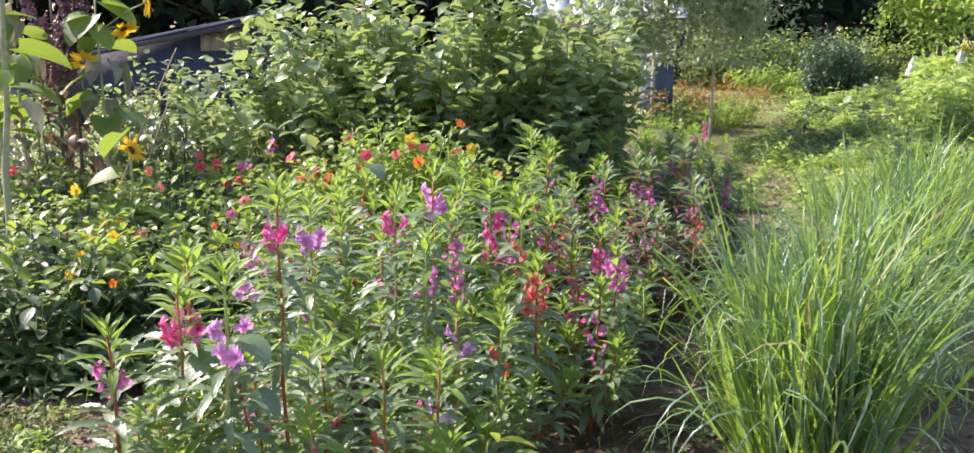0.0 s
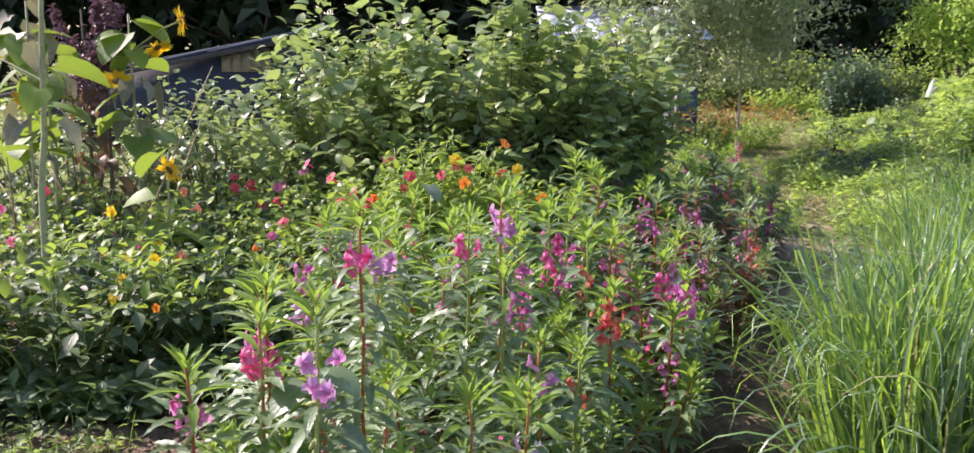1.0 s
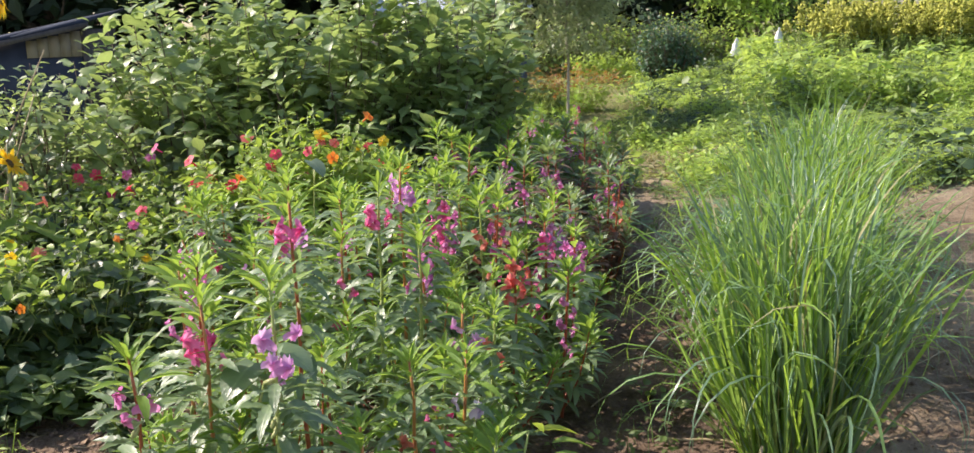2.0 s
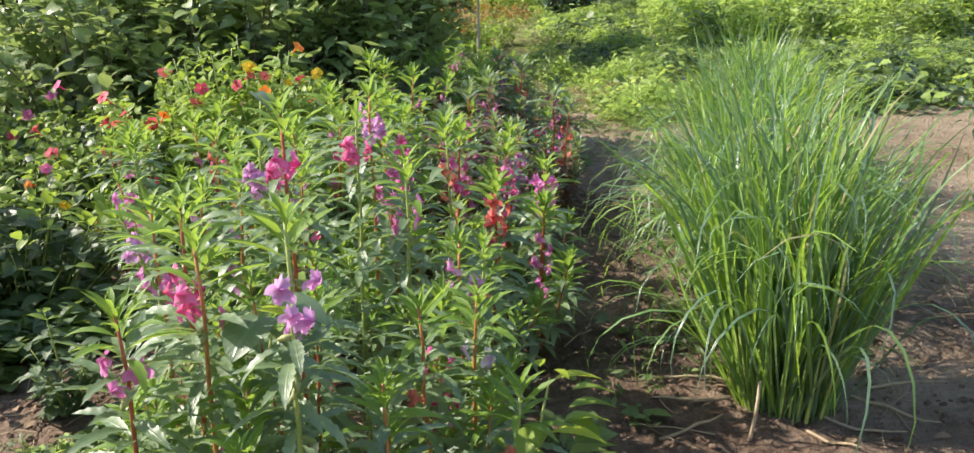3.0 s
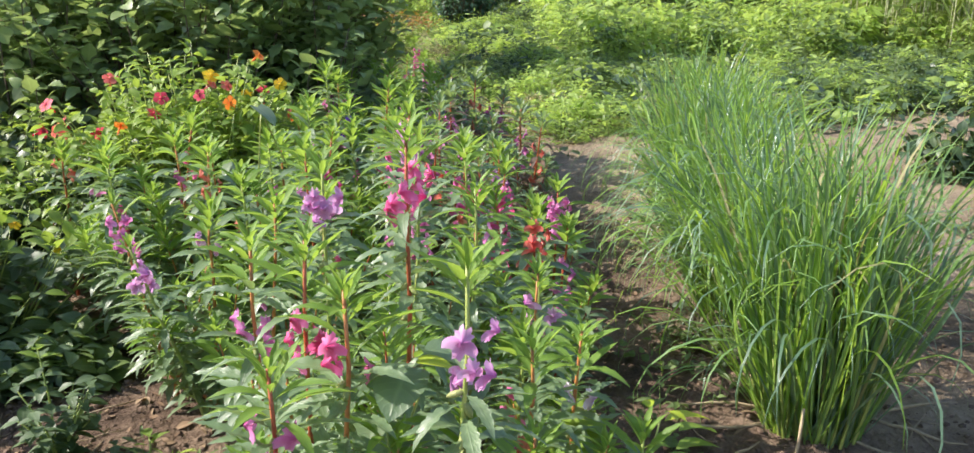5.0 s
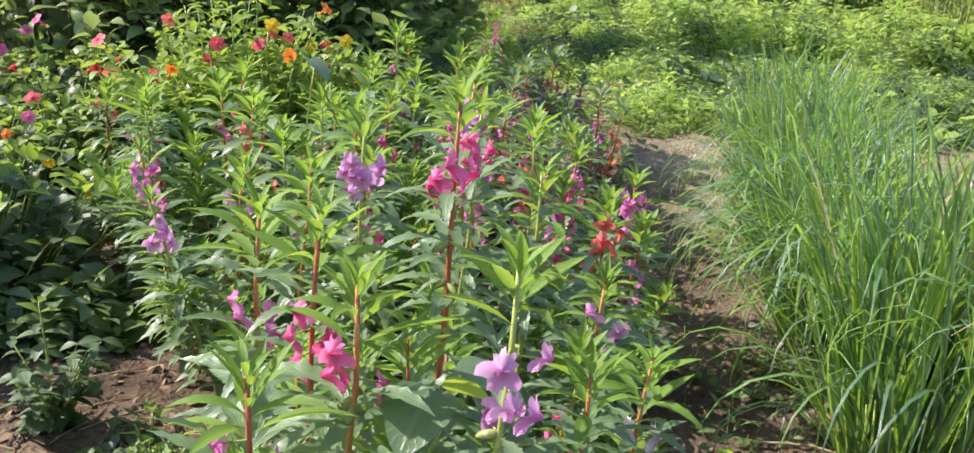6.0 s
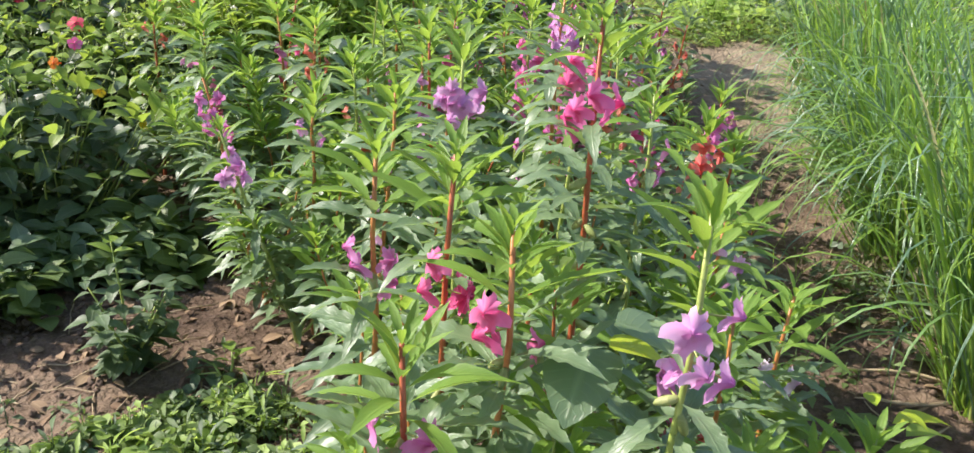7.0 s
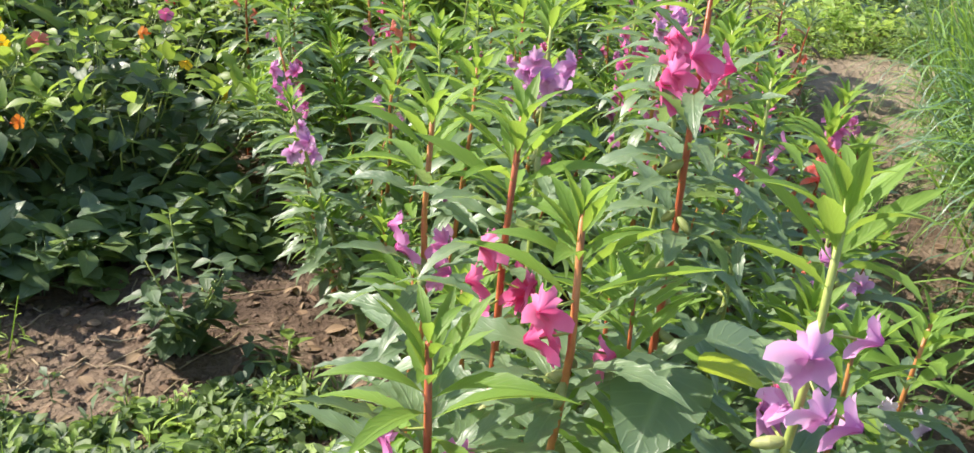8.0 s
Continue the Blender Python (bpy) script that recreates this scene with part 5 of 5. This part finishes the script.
# the dark wood behind everything, its shade painted into the leaf colour
rt = np.random.default_rng(55)
WOOD = []
for i in range(6):
    WOOD.append(tree("wood_tree", -20 + i * 7.0, 31 + (i % 2) * 3, 60 + i, rt.uniform(9, 12), 4.0, 0.3, 2600, 0.75, [OVATE_FAR], WOOD_LEAF, "tall dark woodland tree, deep shade put into its leaf colour", BARK, 0.22, 22, "dark wood behind the garden", 150))
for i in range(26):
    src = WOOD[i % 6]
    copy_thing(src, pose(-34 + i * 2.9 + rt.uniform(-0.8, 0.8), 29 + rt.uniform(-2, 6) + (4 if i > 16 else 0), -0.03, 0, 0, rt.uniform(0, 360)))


# goldenrod and tall reed grass at the right edge of the plot
def goldenrod(x, y, seed, h):
    rng = np.random.default_rng(seed)
    p = thing("goldenrod", x, y, -0.01, "tall goldenrod clump with yellow plumes", "goldenrod", "goldenrod behind the plot")
    n = 22
    s, lv, pl = Bunch(), [], Bunch()
    for i in range(n):
        q = Vector((rng.normal() * 0.25, rng.normal() * 0.22, 0))
        hh = h * rng.uniform(0.75, 1.08)
        e = q + Vector((rng.normal() * 0.08, rng.normal() * 0.08, hh))
        s.add(tube([q, e], [0.005, 0.002], 4))
        for t in np.linspace(0.15, 0.85, 16):
            a = rng.uniform(0, 6.28)
            lv.append((tuple(q.lerp(e, t)), a, rng.normal(0.1, 0.4), 0.0, rng.uniform(0.07, 0.13)))
        k = 26
        t = rng.uniform(0.82, 1.02, k)
        pos = np.array([tuple(q.lerp(e, u)) for u in t]) + rng.normal(0, 0.035, (k, 3))
        pl.add(blob(0.6, 1.1, 0.5, 2, 4), turns(pos, rng.uniform(0, 6.28, k), rng.normal(0.3, 0.5, k), rng.uniform(0, 1, k), rng.uniform(0.02, 0.04, k)))
    stuff(child("stem_mass", s.mesh("stem_mass", [STEM_GREEN]), p))
    stuff(child("foliage", Bunch().add(NARROW_FAR, spread(lv)).mesh("foliage", [WEED]), p))
    stuff(child("flower_mass", pl.mesh("flower_mass", [GOLD_PLUME]), p, label="yellow flower plumes"))
    return p


GOLD_PLUME = petal_material("goldenrod_plume", (0.38, 0.41, 0.06), (0.60, 0.61, 0.10), 0.3)
gm = [goldenrod(7.7 + 0.6 * i, 14.3 - 0.1 * i, 70 + i, 1.2) for i in range(3)]
rg = np.random.default_rng(71)
for i in range(30):
    x = 7.6 + 0.22 * i
    y = 14.4 - 0.05 * i + rg.uniform(-0.4, 0.4)
    copy_thing(gm[i % 3], pose(x, y, -0.01, 0, 0, rg.uniform(0, 360)))

REED = leaf_material("reed_blade", (0.12, 0.20, 0.04), (0.26, 0.34, 0.09), (0.42, 0.55, 0.10), 0.38, 0.45)
REED_BLADES = [blade_shape(0.045, b, d, 8) for b, d in ((0.8, 0.3), (1.7, 0.35), (2.5, 0.35), (0.3, 0.3))]


def reed(x, y, seed, h):
    rng = np.random.default_rng(seed)
    p = thing("reed_clump", x, y, -0.01, "tall yellow-green reed grass with drooping blades", "reed", "reed grass along the plot")
    b, c = Bunch(), Bunch()
    for i in range(14):
        q = np.array((rng.normal() * 0.2, rng.normal() * 0.2, 0))
        hh = h * rng.uniform(0.8, 1.1)
        c.add(tube([tuple(q), tuple(q + (0.03, 0, hh))], [0.008, 0.003], 5))
        n = 11
        z = np.linspace(0.05, 0.95, n) * hh
        az = np.arange(n) * 3.0 + rng.uniform(0, 6)
        for k in range(4):
            s = slice(k, None, 4)
            b.add(REED_BLADES[k], turns(np.stack([q[0] + 0 * z, q[1] + 0 * z, z], 1)[s], az[s], rng.uniform(0.6, 1.2, n)[s], rng.normal(0, 0.3, n)[s], rng.uniform(0.4, 0.7, n)[s]))
    stuff(child("cane_mass", c.mesh("cane_mass", [STEM_PALE]), p))
    stuff(child("foliage", b.mesh("foliage", [REED]), p))
    return p


rm = [reed(9.6, 9.3, 80, 1.7), reed(9.3, 10.2, 81, 1.8), reed(9.4, 11.0, 82, 1.7)]
for i in range(34):
    t = i / 33
    copy_thing(rm[i % 3], pose(9.7 + 3.0 * t * t + rg.uniform(-0.25, 0.7), 8.6 + 9.0 * t + rg.uniform(-0.3, 0.3), -0.01, 0, 0, rg.uniform(0, 360)))

bush("broadleaf_bush", 3.88, 4.50, "dark green broad-leaved bush on bare soil", "bush", 520, 30, 0.40, 0.35, 0.55, 0.12, 0.03, [OVATE, OVATE_DROOP], [FOUR, FOUR], STEM_GREEN, lean=0.8, bare=0.1)


# ---- sheds, bin and markers seen through the plants ----
def shed():
    p = thing("garden_shed", -4.46, 12.4, 0, "low shed with slate-blue roof and beige board panel", "shed")

    def eaves(x):
        return 1.30 + 0.19 * (x - 1.5)

    part("back_wall", box(-1.6, 1.5, 1.9, 1.96, -0.05, 0.8), DARK_WOOD, p)
    part("side_wall", box(1.46, 1.52, 0.05, 1.9, -0.05, 1.24), DARK_WOOD, p)
    part("side_wall", box(-1.6, -1.54, 0.05, 1.9, -0.05, 0.66), DARK_WOOD, p)
    v, f, u = box(-1.6, 1.5, 0.0, 0.05, -0.05, 0.0)
    v = v.copy()
    v[4:, 2] = [eaves(x) - 0.04 for x in v[4:, 0]]
    part("front_wall", (v, f, u), TARP, p, "dark blue sheeting over the front")
    for i in range(5):
        x0 = 0.86 + 0.124 * i
        part("board", box(x0, x0 + 0.118, -0.03, -0.003, 0.93, eaves(x0) - 0.05), BEIGE, p)
    part("corner_post", box(1.48, 1.54, -0.04, 0.0, -0.05, 1.26), DARK_WOOD, p)
    for i in range(4):
        x0 = -1.85 + 0.87 * i
        v, f, u = box(x0, x0 + 0.866, -0.25, 2.1, 0.0, 0.03)
        v = v.copy()
        v[:, 2] += [eaves(x) + 0.065 * (y + 0.25) for x, y in v[:, :2]]
        part("roof_sheet", (v, f, u), ROOF, p)
    v, f, u = box(-1.85, 1.62, -0.27, -0.253, -0.06, 0.0)
    v = v.copy()
    v[:, 2] += [eaves(x) for x in v[:, 0]]
    part("eaves_board", (v, f, u), DARK_WOOD, p)


shed()


def pale_shed():
    p = thing("metal_roof_shed", 2.6, 21.0, 0, "distant shed with pale metal roof", "shed")
    part("wall", box(-1.6, 1.6, 0, 3, -0.05, 1.35), DARK_WOOD, p)
    for i in range(7):
        v, f, u = box(-1.8 + 0.515 * i, -1.29 + 0.515 * i, -0.3, 3.3, 0, 0.03)
        v = v.copy()
        v[:, 2] += 1.38 + (v[:, 1] + 0.3) * 0.22
        part("roof_sheet", (v, f, u), PALE_ROOF, p)


pale_shed()

bin_ = thing("blue_bin", 2.12, 12.1, 0, "blue plastic bin beside a pale post", "bin")
part("body", box(-0.20, 0.14, -0.18, 0.18, 0.0, 0.86), BLUE, bin_)
part("lid", box(-0.22, 0.16, -0.20, 0.20, 0.865, 0.92), PALE_ROOF, bin_, "pale blue-grey lid")
post = new("post", Bunch().add(box(-0.02, 0.02, -0.02, 0.02, -0.1, 0.86)).mesh("post", [PALE_BARK]))
post.location = (2.0, 11.85, 0)
tagged(post, "pale square post beside the bin", "post")


def marker(x, y, z0, z1, seed):
    rng = np.random.default_rng(seed)
    p = thing("bag_on_stake", x, y, 0, "white plastic bag tied over a garden stake", "plastic bag", "white bags on stakes")
    part("stake", tube([(0, 0, -0.1), (0, 0, z1 - 0.03)], [0.012, 0.010], 6), DRY, p)
    rings, sides = 7, 12
    v, f, u = [], [], []
    for i in range(rings):
        t = i / (rings - 1)
        for k in range(sides):
            r = (0.095 * (1 - t) ** 0.7 + 0.012) * (1 + 0.28 * math.sin(k * 2.1 + i) * rng.uniform(0.4, 1))
            v.append((r * math.cos(6.283 * k / sides) + 0.03 * t, r * 0.7 * math.sin(6.283 * k / sides), z0 + (z1 - z0) * t))
            u.append((0, 0))
    for i in range(rings - 1):
        for k in range(sides):
            a, b = i * sides + k, i * sides + (k + 1) % sides
            f += [(a, b, b + sides), (a, b + sides, a + sides)]
    part("bag", (np.array(v), np.array(f), np.array(u)), WHITE, p, "crumpled white film")


marker(8.65, 18.0, 0.46, 0.86, 1)
marker(7.92, 18.33, 0.33, 0.68, 2)


# ---- litter on the soil ----
rl = np.random.default_rng(91)
clod_shapes = [blob(0.5, 0.42, 0.32, 4, 7, rl, 0.25) for _ in range(5)]
cx, cy = rl.uniform(-1.9, 2.4, 4200), rl.uniform(1.7, 4.4, 4200)
cx[::3], cy[::3] = rl.uniform(-1.5, -0.55, 1400), rl.uniform(2.6, 3.45, 1400)
cx[1::3], cy[1::3] = rl.uniform(0.2, 1.9, 1400), rl.uniform(1.7, 2.9, 1400)
edges = np.array([bed_edges(v) for v in cy])
keep = (cx < edges[:, 0] + 0.1) | (cx > edges[:, 1] - 0.05)
cx, cy = cx[keep], cy[keep]
cs = 0.004 + 0.026 * rl.random(len(cx)) ** 5
cz = np.array([ground_height(a, b) for a, b in zip(cx, cy)]) + cs * 0.02
cm = turns(np.stack([cx, cy, cz], 1), rl.uniform(0, 6.28, len(cx)), rl.uniform(-0.3, 0.3, len(cx)), np.zeros(len(cx)), cs)
cb = Bunch()
for k in range(5):
    cb.add(clod_shapes[k], cm[k::5])
tagged(new("soil_clods", cb.mesh("soil_clods", [CLOD])), "loose crumbs and clods of brown soil", "soil", kind="stuff")
for k in range(90):
    x, y = (rl.uniform(-1.5, -0.65), rl.uniform(2.6, 3.3)) if k % 2 else (rl.uniform(0.25, 1.9), rl.uniform(1.7, 3.3))
    a, ln = rl.uniform(0, 3.14), rl.uniform(0.05, 0.28)
    n = 5
    pts = []
    for i in range(n):
        t = (i / (n - 1) - 0.5) * ln
        px, py = x + t * math.cos(a) + rl.normal(0, 0.004), y + t * math.sin(a) + rl.normal(0, 0.004)
        pts.append((px, py, ground_height(px, py) + 0.004))
    st = new("dry_stalk", Bunch().add(tube(pts, [rl.uniform(0.0010, 0.0024)] * n, 5)).mesh("dry_stalk", [DRY]))
    tagged(st, "dry straw-coloured stalk lying on the soil", "dry stalk", "dry stalks on the soil")

# dead stalks fallen round the foot of the clump, one still upright
for x, y, a, ln in ((1.10, 2.30, -1.05, 0.24), (0.98, 2.26, -0.75, 0.20), (0.62, 2.52, 2.9, 0.22), (0.56, 2.40, 0.15, 0.20), (1.22, 2.40, -0.25, 0.22), (0.70, 2.62, 2.7, 0.30), (0.86, 2.22, -1.2, 0.16)):
    pts = []
    for t in np.linspace(-0.5, 0.5, 6):
        px, py = x + t * ln * math.cos(a), y + t * ln * math.sin(a)
        pts.append((px, py, ground_height(px, py) + 0.006 + 0.012 * (t + 0.5) ** 2))
    st = new("dry_stalk", Bunch().add(tube(pts, [0.0045, 0.005, 0.0045, 0.004, 0.003, 0.0016], 6)).mesh("dry_stalk", [DRY]))
    tagged(st, "pale dry grass stalk lying beside the lemongrass", "dry stalk", "dry stalks on the soil")
gz = ground_height(0.69, 2.31)
st = new("dry_stalk", Bunch().add(tube([(0.665, 2.30, gz - 0.02), (0.69, 2.31, gz + 0.07), (0.70, 2.315, gz + 0.15)], [0.005, 0.0048, 0.004], 6)).mesh("dry_stalk", [DRY]))
tagged(st, "pale dry stalk standing upright before the lemongrass", "dry stalk", "dry stalks on the soil")

# fallen leaves and bits of dead grass
FALLEN = leaf_material("fallen_leaf", (0.16, 0.09, 0.05), (0.36, 0.26, 0.15), (0.2, 0.12, 0.05), 0.1, 0.8)
fb = Bunch()
fx, fy = rl.uniform(0.15, 2.1, 760), rl.uniform(1.7, 6.0, 760)
fx[::3], fy[::3] = rl.uniform(-1.5, -0.6, len(fx[::3])), rl.uniform(2.6, 3.45, len(fx[::3]))
clear = np.array([a > bed_edges(b)[1] - 0.1 or a < bed_edges(b)[0] + 0.1 for a, b in zip(fx, fy)])
fx, fy = fx[clear], fy[clear]
fz = np.array([ground_height(a, b) for a, b in zip(fx, fy)]) + 0.004
fm = turns(np.stack([fx, fy, fz], 1), rl.uniform(0, 6.28, len(fx)), rl.uniform(-0.1, 0.25, len(fx)), rl.normal(0, 0.3, len(fx)), rl.uniform(0.018, 0.06, len(fx)))
for k, sh in enumerate((NARROW, OVATE, NARROW)):
    fb.add(sh, fm[k::3])
tagged(new("fallen_leaves", fb.mesh("fallen_leaves", [FALLEN])), "dry brown leaves scattered on the soil", "fallen leaves", kind="stuff")
